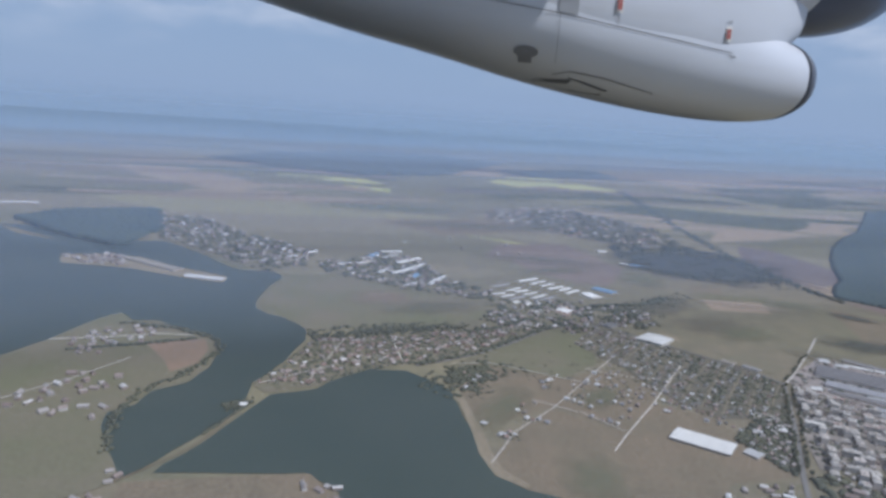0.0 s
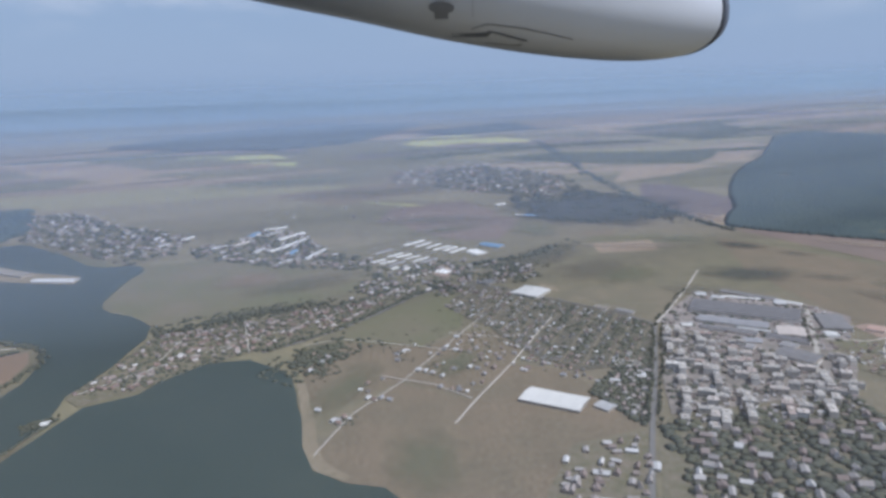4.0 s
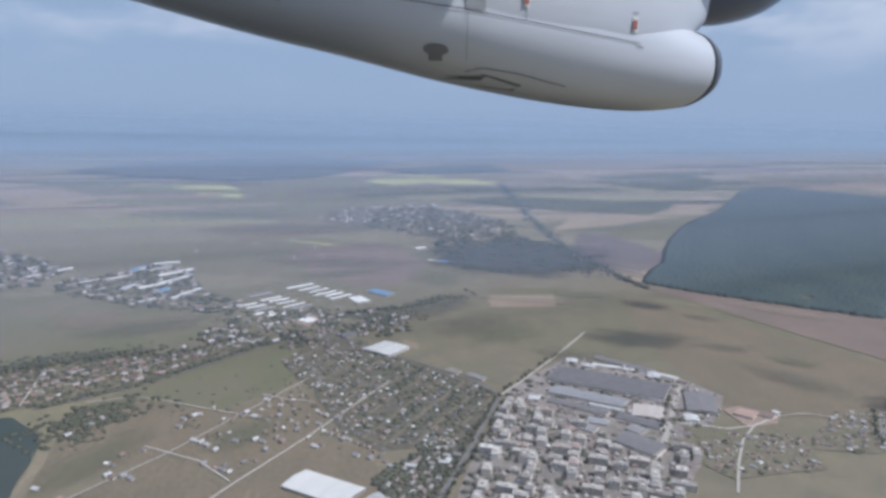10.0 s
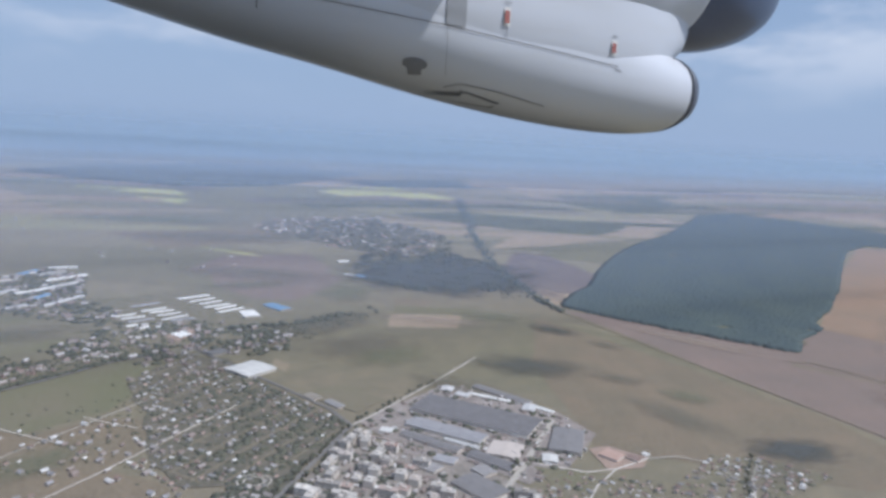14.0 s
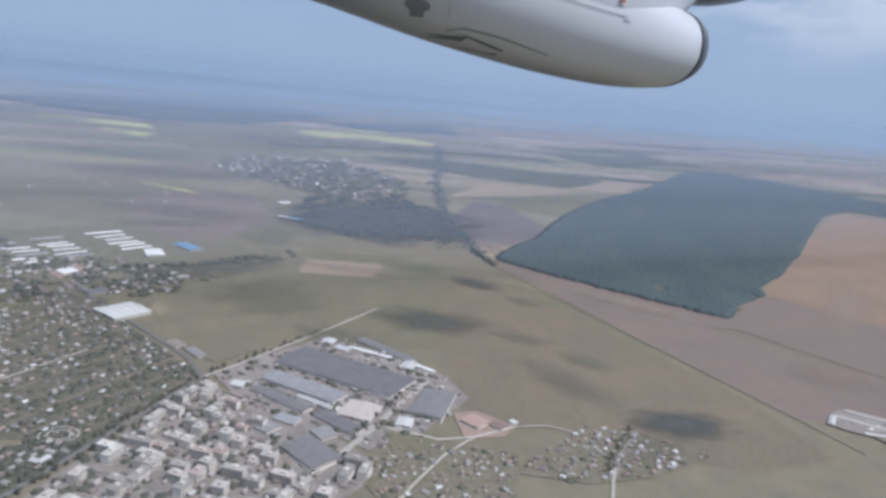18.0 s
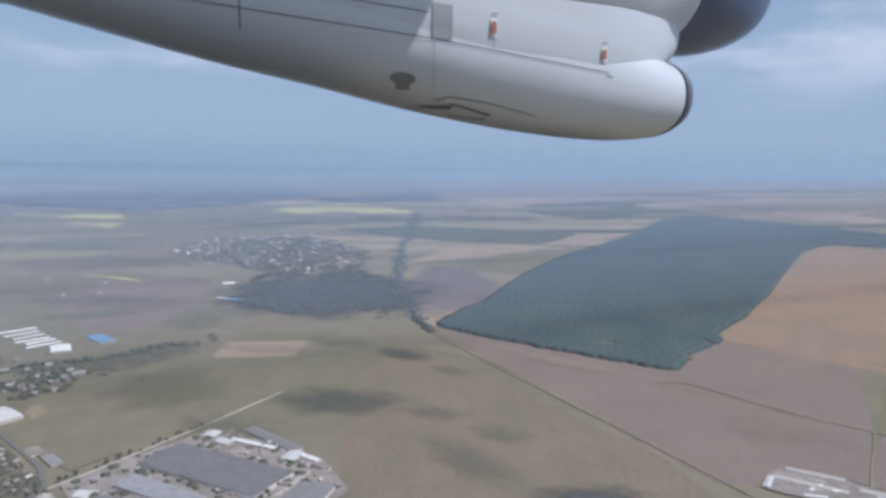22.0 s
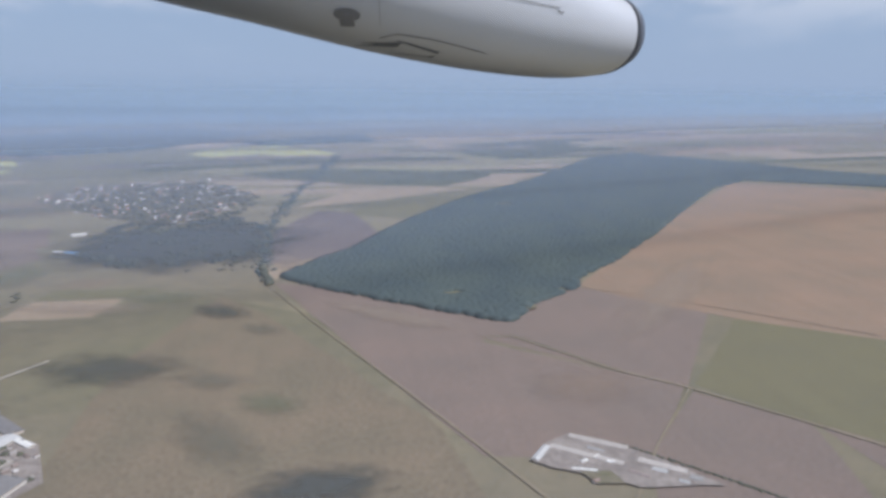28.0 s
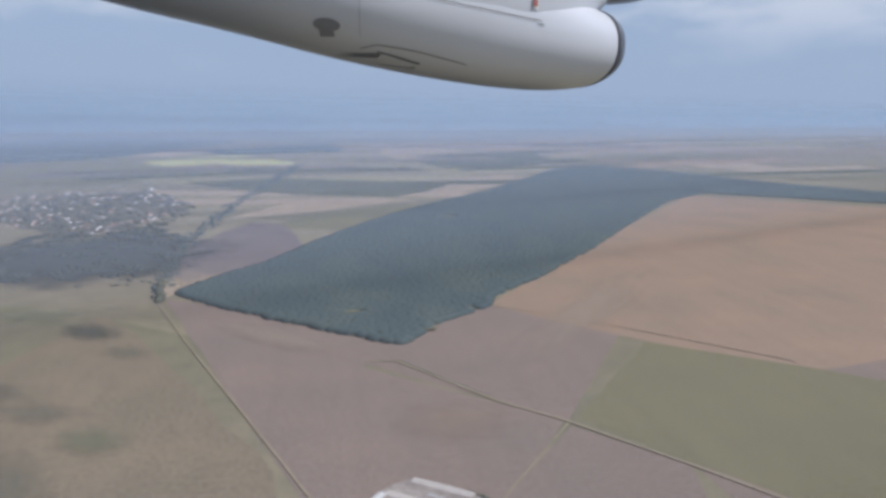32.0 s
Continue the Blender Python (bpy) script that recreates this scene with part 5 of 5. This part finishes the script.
        while u < 90:
            x, y = suburb_at(u, v + side * rng.uniform(0.8, 1.5) + rng.gauss(0, 0.3))
            if inside(x, y, SUBURB) and rng.random() < 0.58 and noise.noise(Vector((x / 7, y / 7, 5.5))) > -0.35:
                near_suburb.append((x, y))
            u += rng.uniform(1.9, 3.0)
garden_spots = []
for v in SUBURB_STREETS:
    for k in range(-300, 900, 5):
        x, y = suburb_at(k / 10, v + 3.1 + rng.gauss(0, 1.5))
        if inside(x, y, SUBURB) and rng.random() < min(0.9, max(0.25, (x - 62) / 40)) and noise.noise(Vector((x / 6, y / 6, 2.2))) > -0.3:
            garden_spots.append((x, y))
clumps("suburb_trees", garden_spots, [rng.uniform(0.5, 1.3) for _ in garden_spots], [rng.uniform(0.3, 0.6) for _ in garden_spots], LEAVES, "dark green garden trees behind suburb houses", "trees", rng)
near_suburb.sort(key=lambda p: (p[0] - 100) * -0.3 + (p[1] - 200))
settle(near_suburb[:170], 61, (4, 5, 2, 2, 5, 0.6))
far_houses("estate_sheds", scatter(ESTATE, 70, 1.3, rng) + scatter(REDROOFS, 60, 1.4, rng), "sheds, walls and annexes between estate houses", rng, 0.8, 55, VILLAGE)
far_houses("suburb_sheds", scatter(SUBURB, 50, 1.8, rng), "little sheds and lean-tos in suburb gardens", rng, 0.8, 55)
far_houses("suburb_houses", near_suburb[170:], "small mixed houses along suburb streets", rng, 1.4, 61)
far_houses("lake_village", rows_in(SPIT, 42, 3.3, 2.1, rng, 0.56, 0.7), "close-set red and white village houses above the lake", rng, 1.35, 42, VILLAGE)
WORKS_PLOTS = [(12, 264), (17, 300), (18, 311), (34, 321), (54, 329), (70, 325), (92, 314), (94, 294), (79, 283), (66, 284), (52, 272), (46, 279), (42, 292), (30, 280)]
far_houses("works_houses", rows_in(WORKS_PLOTS, 45, 5.2, 2.9, rng, 0.46, 1.0), "scattered houses and yards behind the village", rng, 1.7, 45)
spots = [p for p in scatter(WORKS_PLOTS, 520, 1.2, rng) if noise.noise(Vector((p[0] / 9, p[1] / 9, 6.4))) > -0.15]
clumps("garden_trees", spots, [rng.uniform(0.7, 1.8) for _ in spots], [rng.uniform(0.3, 0.7) for _ in spots], LEAVES, "dark garden trees round scattered houses", "trees", rng)
sheet("yard", [(49, 305), (54, 320), (58.5, 311), (55.6, 299)], CLAY, "reddish bare yard beside a hall", "yard", 2, 0.7)
far_houses("market_town", [p for p in rows_in(MIDTOWN, 30, 5.5, 3.4, rng, 0.6, 1.6) if noise.noise(Vector((p[0] / 16, p[1] / 16, 3.1))) > -0.12], "scattered pale houses of the middle town", rng, 1.9, 30)
far_houses("shore_town", rows_in([(-225, 512), (-190, 515), (-146, 464), (-82, 412), (-79, 368), (-95, 350), (-115, 366), (-183, 424)], -40, 6.5, 4.0, rng, 0.48, 2.2), "pale and red houses of the far shore town", rng, 2.2, -40)
far_spots = [p for p in rows_in([(20, 627), (30, 700), (125, 730), (175, 636), (161, 524), (136, 498), (105, 522), (69, 556)], 20, 7, 5.2, rng, 0.62, 3.6) if noise.noise(Vector((p[0] / 22, p[1] / 22, 1.7))) > -0.08]
far_houses("plain_village", far_spots, "red and white houses of a village on the plain", rng, 1.9, 20, PLAINHOUSES)
far_houses("embankment_houses", rows_in([(-205, 355), (-188, 361), (-168, 360), (-165, 338), (-193, 338)], -30, 4, 3, rng, 0.7, 0.6), "red-roofed houses on the embankment", rng, 2.2, -30)
far_houses("peninsula_houses", scatter([(-128, 226), (-120, 243), (-104, 241), (-100, 222), (-118, 205)], 26, 2.4, rng) + scatter([(-120, 160), (-108, 200), (-90, 190), (-88, 160)], 30, 2.6, rng), "scattered houses and sheds on the peninsula", rng, 1.9)
far_houses("shore_houses", scatter([(-30, 138), (-20, 141), (-14, 128), (-22, 122)], 9, 1.8, rng) + scatter([(-75, 138), (-68, 140), (-66, 120), (-74, 120)], 8, 1.8, rng), "few houses on the near shore", rng, 1.5)
far_houses("plain_farms", scatter([(-60, 470), (-20, 520), (60, 500), (40, 430)], 10, 12, rng) + scatter([(-200, 620), (-100, 700), (-60, 600), (-120, 540)], 16, 14, rng), "lone farm buildings on the plain", rng, 1.7)
far_houses("roadside_town", rows_in([(63, 114), (65, 136), (74, 152), (91, 156.5), (84, 132), (80, 112)], 70, 3.4, 2.2, rng, 0.7, 0.5), "small mixed houses beside the main road", rng, 1.5, 70)
for x, y, turn, long in ((76, 141, -18, 3.4), (85, 149, -20, 2.6), (70, 147, 70, 2.2), (88, 142, 68, 3.0), (74, 131, -18, 3.0), (92.5, 186, -20, 2.6), (101, 188, 70, 2.4)):
    c, d = math.cos(radians(turn)) * long / 2, math.sin(radians(turn)) * long / 2
    e, f = -d * 0.5, c * 0.5
    shed("workshop", [(x - c - e, y - d - f), (x + c - e, y + d - f), (x + c + e, y + d + f), (x - c + e, y - d + f)], 0.8, 0.35, TIN, WALLS, "pale-roofed workshop among small houses", "workshop", "workshops beside the main road")
far_houses("works_clutter", [p for p in scatter([(122, 230), (130, 241), (147, 263), (177, 242), (184, 226), (172, 206), (160, 198), (146, 209), (134, 213)], 170, 1.9, rng)], "small pale stores and sheds round the works", rng, 1.1, -37)
far_houses("plot_houses", scatter([(46, 206), (58, 232), (64, 250), (80, 232), (80, 205), (66, 200)], 30, 2.4, rng), "scattered little houses and sheds on half-built plots", rng, 1.0, 62)
plot_rng = random.Random(19)
PLOT_HOUSES = [house(w, 1.0, 0.55, 0.4, roofing, label) for w, roofing, label in ((1.5, TIN, "small white house with a bright tin roof"), (1.2, TILES, "small house with a brown tiled roof"), (1.3, PALEROOF, "small grey-roofed house on a bare plot"))]
for ob in PLOT_HOUSES:
    tagged(ob, group="houses on half-built plots")
PLOTS = ((26.3, 183.8), (28.1, 182.6), (29.8, 183.6), (32.1, 182.1), (18.3, 171.9), (19.9, 170.4), (20.8, 173.7), (40.2, 200.7), (42.0, 199.6), (44.1, 198.0), (46.5, 195.3), (50.4, 199.9), (54.7, 200.8), (56.9, 199.5), (58.2, 195.2), (34.0, 213.5), (36.0, 216.0), (34.2, 208.9), (49.1, 217.6), (52.0, 214.7), (58.1, 215.2), (53.1, 226.1), (64.0, 206.2), (79.9, 191.6), (83.1, 190.2), (71.1, 197.7), (8.8, 204.4), (13.1, 214.4), (45.6, 188.4), (50.6, 185.6), (25.8, 193.3), (14.1, 178.1))
for k, (x, y) in enumerate(PLOTS):
    spot = Matrix.Translation((x, y, 0)) @ Matrix.Rotation(radians(62 + plot_rng.gauss(0, 6) + 90 * (k % 2)), 4, "Z")
    if k < 3:
        PLOT_HOUSES[k].matrix_world = spot
    else:
        copy_thing(PLOT_HOUSES[plot_rng.choice((0, 0, 1, 2))], spot)
thicket(21, 171.6, 2.6, 2.2, 0, 26, 0.4, 0.6, "dark shrubs round houses above the lake")
thicket(12, 205, 5, 9, 20, 50, 0.5, 0.7, "dark shrubs above the lake")
thicket(36, 212, 3, 12, 30, 34, 0.4, 0.5, "dark shrubs along a dirt road")
far_houses("field_houses", scatter([(86, 178), (97, 195), (105, 193), (92, 162)], 34, 2.1, rng) + scatter([(60, 200), (80, 230), (92, 215), (84, 198), (70, 196)], 12, 2.6, rng), "small houses and garages beside the main road", rng, 1.4, 60)

# ---- street trees ----
def street_tree(tall, label):
    """A tapered trunk with limbs, and a crown of many uneven clumps."""
    bm = bmesh.new()
    bmesh.ops.create_cone(bm, cap_ends=True, segments=7, radius1=0.07 * tall, radius2=0.035 * tall, depth=tall * 0.5, matrix=Matrix.Translation((0, 0, tall * 0.25)))
    for k in range(4):
        lean = Matrix.Rotation(k * math.tau / 4 + 0.4, 4, "Z") @ Matrix.Rotation(radians(38), 4, "X")
        bmesh.ops.create_cone(bm, cap_ends=True, segments=5, radius1=0.03 * tall, radius2=0.012 * tall, depth=tall * 0.4, matrix=Matrix.Translation((0, 0, tall * 0.42)) @ lean @ Matrix.Translation((0, 0, tall * 0.18)))
    ob = part("tree", bm, BARK)
    base, tri = ico()
    r = np.random.RandomState(int(tall * 100))
    verts, faces = [], []
    for i in range(22):
        a, q, z = r.uniform(0, 6.28), r.uniform(0.05, 0.34) * tall, r.uniform(0.42, 0.95) * tall
        q *= 1.15 - abs(z / tall - 0.62)
        verts.append(base * (1 + r.uniform(-0.25, 0.25, (len(base), 1))) * r.uniform(0.10, 0.18) * tall + (q * math.cos(a), q * math.sin(a), z))
        faces.append(tri + i * len(base))
    flat_ob("crown", np.concatenate(verts).tolist(), np.concatenate(faces).tolist(), LEAVES, ob)
    return tagged(ob, label, "tree", "street trees")


TREES = [street_tree(1.7, "tall dark green street tree"), street_tree(1.3, "middling dark green street tree"), street_tree(1.0, "small dark green street tree")]
lines = ([(118, 227), (106.2, 196), (92.3, 160)], [(120.6, 227), (108.8, 195), (95.2, 160)], [(120, 231), (126.5, 240), (144, 266)], [(170.5, 232), (162, 213.7), (154.5, 199)], [(222, 214.8), (212.6, 201.5), (208.4, 191)])
n = 0
for line, gap in zip(lines, (1.5, 1.9, 2.4, 3.0, 2.4)):
    for (x0, y0), (x1, y1) in zip(line, line[1:]):
        for k in range(int(math.hypot(x1 - x0, y1 - y0) / gap)):
            f = (k + rng.random()) * gap / math.hypot(x1 - x0, y1 - y0)
            m = pose(x0 + (x1 - x0) * f + rng.gauss(0, 0.3), y0 + (y1 - y0) * f + rng.gauss(0, 0.3), 0, 0, 0, rng.uniform(0, 360))
            if n < len(TREES):
                TREES[n].matrix_world = m
            else:
                copy_thing(TREES[rng.randrange(3)], m)
            n += 1

# ---- apartment blocks ----
FLATS = [apartment(4.4, 1.8, 4, "pale four-storey block of flats"), apartment(3.2, 1.9, 4, "pale short block of flats"), apartment(5.4, 1.7, 3, "long grey block of flats"), apartment(2.5, 2.2, 4, "square pale block with a flat roof"), apartment(2.4, 1.9, 2, "low white town building")]
QUARTER = [(121, 225), (133, 213), (141, 206), (142, 196), (149, 187), (156, 197), (161, 190), (148, 168), (146, 160), (101, 156), (103, 168), (109, 190)]
spots = rows_in(QUARTER, 70, 4.5, 4.2, rng, 0.86, 0.5)
for i, (x, y) in enumerate(spots):
    m = pose(x, y, 0, 0, 0, 70 + rng.gauss(0, 3) + (90 if rng.random() < 0.45 else 0))
    if i < len(FLATS):
        FLATS[i].matrix_world = m
    else:
        copy_thing(FLATS[rng.choices(range(5), (3, 4, 1.5, 4, 4))[0]], m)
far_houses("town_buildings", rows_in([(100, 155), (146, 160), (140, 132), (92, 116), (88, 126)], 70, 4.4, 3.2, rng, 0.62, 0.8), "close-set pale town buildings", rng, 2.0, 70)
far_houses("courtyard_garages", scatter(QUARTER, 240, 1.7, rng), "low garages and shops between the blocks", rng, 1.2, 70)
# a round park with ring paths
for r in (3.6, 2.2):
    pts = [(99.6 + r * math.cos(a * math.tau / 28), 197.2 + r * 0.9 * math.sin(a * math.tau / 28)) for a in range(29)]
    strip("park_path", pts, 0.35, ROAD, "pale ring path of a round park", "path")

# ---- the aeroplane's engine ----
def loft(rings, n=40, power=2.4, closed=True):
    """A smooth body through upright rings: (along, middle height, half width, half height)."""
    bm = bmesh.new()
    loops = []
    for s, mid, hw, hh in rings:
        loop = []
        for k in range(n):
            a = k * math.tau / n
            c, d = math.cos(a), math.sin(a)
            loop.append(bm.verts.new((s, 3.0 + hw * math.copysign(abs(c) ** (2 / power), c), mid + hh * math.copysign(abs(d) ** (2 / power), d))))
        loops.append(loop)
    for p, q in zip(loops, loops[1:]):
        for k in range(n):
            bm.faces.new((p[k], q[k], q[(k + 1) % n], p[(k + 1) % n]))
    if closed:
        bm.faces.new(loops[0])
        bm.faces.new(loops[-1][::-1])
    bmesh.ops.recalc_face_normals(bm, faces=bm.faces)
    for f in bm.faces:
        f.smooth = len(f.verts) == 4
    return bm


def smooth_rings(table, steps=5):
    """Rings between the given ones, on smooth curves."""
    out = []
    t = np.array(table, float)
    for i in range(len(t) - 1):
        p0, p1, p2, p3 = t[max(i - 1, 0)], t[i], t[i + 1], t[min(i + 2, len(t) - 1)]
        for k in range(steps):
            u = k / steps
            out.append(tuple(0.5 * (2 * p1 + (p2 - p0) * u + (2 * p0 - 5 * p1 + 4 * p2 - p3) * u * u + (3 * p1 - p0 - 3 * p2 + p3) * u ** 3)))
    return out + [tuple(t[-1])]


def paint(name, c, rough, vary, coat=0.0):
    m, t, bsdf, _ = blank(name)
    grime = ramp_of(t, noise_of(t, 1.3, 6, 0.6, (0.5, 1, 2.2), 0, "Object"), [(0.3, (1 - vary,) * 3), (0.7, (1.0,) * 3)])
    streak = ramp_of(t, noise_of(t, 5.0, 5, 0.7, (0.25, 1, 3), 0, "Object"), [(0.3, (0.94, 0.93, 0.91)), (0.6, (1.0,) * 3)])
    t.links.new(mix_of(t, 1.0, mix_of(t, 1.0, c, grime, "MULTIPLY"), streak, "MULTIPLY"), bsdf.inputs["Base Color"])
    bsdf.inputs["Roughness"].default_value, bsdf.inputs["Coat Weight"].default_value = rough, coat
    return m


ENAMEL = paint("white_enamel", (0.67, 0.69, 0.735), 0.42, 0.10, 0.15)
BOOT = paint("grey_rubber_lip", (0.12, 0.135, 0.17), 0.5, 0.2)
NAVY = paint("dark_blue_spinner", (0.075, 0.10, 0.17), 0.4, 0.2, 0.3)
SEAM = paint("dark_seam", (0.12, 0.12, 0.13), 0.7, 0.1)
GREYPLATE = paint("grey_plate", (0.38, 0.39, 0.41), 0.5, 0.1)
REDMARK = paint("red_marking", (0.48, 0.16, 0.14), 0.5, 0.1)
PORT = paint("dull_port", (0.20, 0.205, 0.22), 0.6, 0.1)
SOOT = paint("dark_vent", (0.11, 0.12, 0.14), 0.6, 0.1)

SCOOP = smooth_rings([(s, (zb + zt) / 2, hw, (zt - zb) / 2) for s, zb, zt, hw in ((-1.4, 0.80, 1.0, 0.20), (-0.7, 0.64, 0.95, 0.28), (0.0, 0.49, 0.88, 0.33), (0.62, 0.36, 0.84, 0.36), (1.09, 0.28, 0.82, 0.37), (1.55, 0.195, 0.80, 0.37), (1.98, 0.135, 0.78, 0.37), (2.35, 0.10, 0.70, 0.365), (2.65, 0.086, 0.60, 0.36), (2.84, 0.092, 0.545, 0.35), (2.93, 0.104, 0.525, 0.34))])
nacelle = part("engine_nacelle", loft(SCOOP, 48, 2.3), ENAMEL)
cowl = part("upper_cowl", loft(smooth_rings([(s, mid, hw, hh) for s, mid, hw, hh in ((-1.6, 1.05, 0.30, 0.30), (-0.6, 1.02, 0.42, 0.46), (0.6, 1.0, 0.455, 0.50), (1.8, 0.99, 0.46, 0.50), (2.3, 0.975, 0.455, 0.48), (2.6, 0.965, 0.43, 0.43), (2.78, 0.965, 0.385, 0.375), (2.90, 0.97, 0.37, 0.355), (2.99, 0.97, 0.38, 0.365))]), 48, 2.2), ENAMEL, nacelle)
lip = loft([(2.945, 0.315, 0.343, 0.212), (2.968, 0.315, 0.338, 0.207), (3.005, 0.315, 0.32, 0.19), (3.03, 0.315, 0.295, 0.168), (3.034, 0.315, 0.262, 0.138), (2.98, 0.315, 0.24, 0.11), (2.7, 0.315, 0.22, 0.10)], 48, 2.3)
cheek = part("side_fairing", loft(smooth_rings([(-0.5, 0.88, 0.32, 0.25), (0.6, 0.80, 0.375, 0.36), (1.6, 0.73, 0.388, 0.45), (2.15, 0.70, 0.385, 0.47), (2.4, 0.69, 0.378, 0.46), (2.6, 0.68, 0.35, 0.40), (2.78, 0.69, 0.29, 0.32), (2.9, 0.70, 0.25, 0.25), (2.97, 0.71, 0.235, 0.22)]), 64, 3.4), ENAMEL, nacelle)
part("intake_lip", lip, BOOT, nacelle, "dark grey rubber lip round the air intake")
part("spinner", loft(smooth_rings([(2.995, 0.97, 0.385, 0.37), (3.12, 0.965, 0.40, 0.39), (3.28, 0.96, 0.385, 0.38), (3.5, 0.955, 0.325, 0.325), (3.68, 0.95, 0.235, 0.235), (3.79, 0.95, 0.12, 0.12), (3.82, 0.95, 0.02, 0.02)]), 40, 2.0), NAVY, nacelle, "dark blue propeller spinner")

bm = bmesh.new()
block(bm, -1.6, 0.30, 3.5, 4.3, 0.70, 0.84)
bmesh.ops.bevel(bm, geom=bm.edges[:], offset=0.05, segments=2, affect="EDGES")
part("wing_root", bm, GREYPLATE, nacelle, "grey underside of the wing behind the engine")
# the wing over the engine, its leading edge shading the cowl behind it
bm = bmesh.new()
block(bm, -0.6, 1.78, 1.2, 4.4, 1.27, 1.52)
bmesh.ops.bevel(bm, geom=bm.edges[:], offset=0.11, segments=4, affect="EDGES")
part("wing", bm, ENAMEL, nacelle, "white wing over the engine")
trees_of = []
for ob in (nacelle, cowl, cheek):
    bm = bmesh.new()
    bm.from_mesh(ob.data)
    trees_of.append(BVHTree.FromBMesh(bm))
    bm.free()


def on_skin(s, z):
    """Where the line from the cabin through this place beside the engine meets its skin."""
    way = Vector((s, 2.6, z)).normalized()
    hits = [h for h in (b.ray_cast(Vector(), way) for b in trees_of) if h[0]]
    if not hits:
        return None
    at = min(hits, key=lambda h: h[3])
    return at[0] - way * 0.006


def patch(name, grid, material, label="", proud=0.0):
    """A thin plate lying on the engine's skin; grid: rows of (along, height)."""
    bm = bmesh.new()
    rows = [[on_skin(*p) for p in row] for row in grid]
    rows = [[p and p * (1 - proud) for p in row] for row in rows]
    if any(p is None for row in rows for p in row):
        bm.free()
        return
    rows = [[bm.verts.new(p) for p in row] for row in rows]
    for a, b in zip(rows, rows[1:]):
        for i in range(len(a) - 1):
            bm.faces.new((a[i], a[i + 1], b[i + 1], b[i]))
    part(name, bm, material, nacelle, label)


def seam(points, width, material=SEAM, name="panel_seam", n=8):
    line = [between(a, b, i / n) for a, b in zip(points, points[1:]) for i in range(n)] + [points[-1]]
    patch(name, [[(s, z - width / 2) for s, z in line], [(s, z + width / 2) for s, z in line]], material)


def plate(corners, material, name, label="", n=4):
    a, b, c, d = corners
    patch(name, [[between(between(a, b, i / n), between(d, c, i / n), j / n) for i in range(n + 1)] for j in range(n + 1)], material, label)


def lowest(s):
    """The lowest height at which the engine's skin is still met there."""
    return next(k * 0.002 for k in range(400) if on_skin(s, k * 0.002))


THIN = paint("faded_seam", (0.34, 0.345, 0.36), 0.7, 0.1)
seam([(0.2, 0.515), (0.93, 0.482), (1.42, 0.46), (2.36, 0.387)], 0.004)
seam([(2.34, 0.372), (2.38, 0.369)], 0.005, n=2)
plate([(1.418, 0.465), (1.51, 0.46), (1.51, 0.60), (1.418, 0.60)], GREYPLATE, "access_panel", "grey access panel on the cowl")
for s, z, tall in ((1.70, 0.505, 0.05), (2.31, 0.447, 0.042)):
    plate([(s - 0.004, z - 0.014), (s + 0.028, z - 0.014), (s + 0.028, z + tall + 0.014), (s - 0.004, z + tall + 0.014)], WHITE, "marking_ground", "white ground of a warning mark")
    patch("warning_mark", [[(s, z), (s + 0.012, z), (s + 0.024, z)], [(s, z + tall), (s + 0.012, z + tall), (s + 0.024, z + tall)]], REDMARK, "small red warning mark", 0.002)
    plate([(s - 0.004, z + tall + 0.03), (s + 0.03, z + tall + 0.03), (s + 0.03, z + tall + 0.036), (s - 0.004, z + tall + 0.036)], THIN, "fastener_line")
patch("panel_seam", [[(1.712, 0.442 + 0.02 * k) for k in range(3)], [(1.716, 0.442 + 0.02 * k) for k in range(3)]], THIN)
patch("drain_port", [[(1.285 + r * 0.058 * math.cos(a * math.tau / 16), 0.293 + r * 0.024 * math.sin(a * math.tau / 16)) for a in range(17)] for r in (0.05, 0.5, 1.0)], PORT, "dark round drain port")
plate([(1.255, 0.248), (1.315, 0.25), (1.315, 0.275), (1.25, 0.275)], PORT, "drain_pipe")
patch("vent_slot", [[(1.30 + 0.028 * k, lowest(1.30 + 0.028 * k) + 0.010 + 0.004 * k) for k in range(8)], [(1.34 + 0.026 * k, lowest(1.34 + 0.026 * k) + 0.030 + 0.0045 * k) for k in range(8)]], SOOT, "dark slanted air vent")
patch("vent_slot", [[(1.45 + 0.03 * k, lowest(1.45 + 0.03 * k) + 0.010 + 0.002 * k) for k in range(8)], [(1.50 + 0.029 * k, lowest(1.50 + 0.029 * k) + 0.068 - 0.002 * k) for k in range(8)]], SOOT, "dark slanted air vent")
seam([(1.42, 0.212), (1.50, 0.232), (1.68, 0.216), (1.94, 0.172)], 0.004)
patch("panel_seam", [[(0.648, 0.42 + 0.02 * k) for k in range(6)], [(0.653, 0.42 + 0.02 * k) for k in range(6)]], SEAM)
patch("panel_seam", [[(1.425, 0.26 + 0.025 * k) for k in range(9)], [(1.428, 0.26 + 0.025 * k) for k in range(9)]], THIN)
seam([(0.3, 0.60), (1.40, 0.56)], 0.004)
seam([(2.38, 0.39), (2.62, 0.50), (2.80, 0.62)], 0.003, THIN)
tagged(nacelle, "white turboprop engine nacelle with dark spinner, seen against the sky", "engine")
nacelle.matrix_world = Matrix.Translation((141.07, 56.95, 74.4)) @ Matrix.Rotation(radians(90 - 65.6), 4, "Z") @ Matrix.Rotation(radians(0.3), 4, "X") @ Matrix.Translation((0, 0, 0)) @ Matrix.Scale(1050, 4)
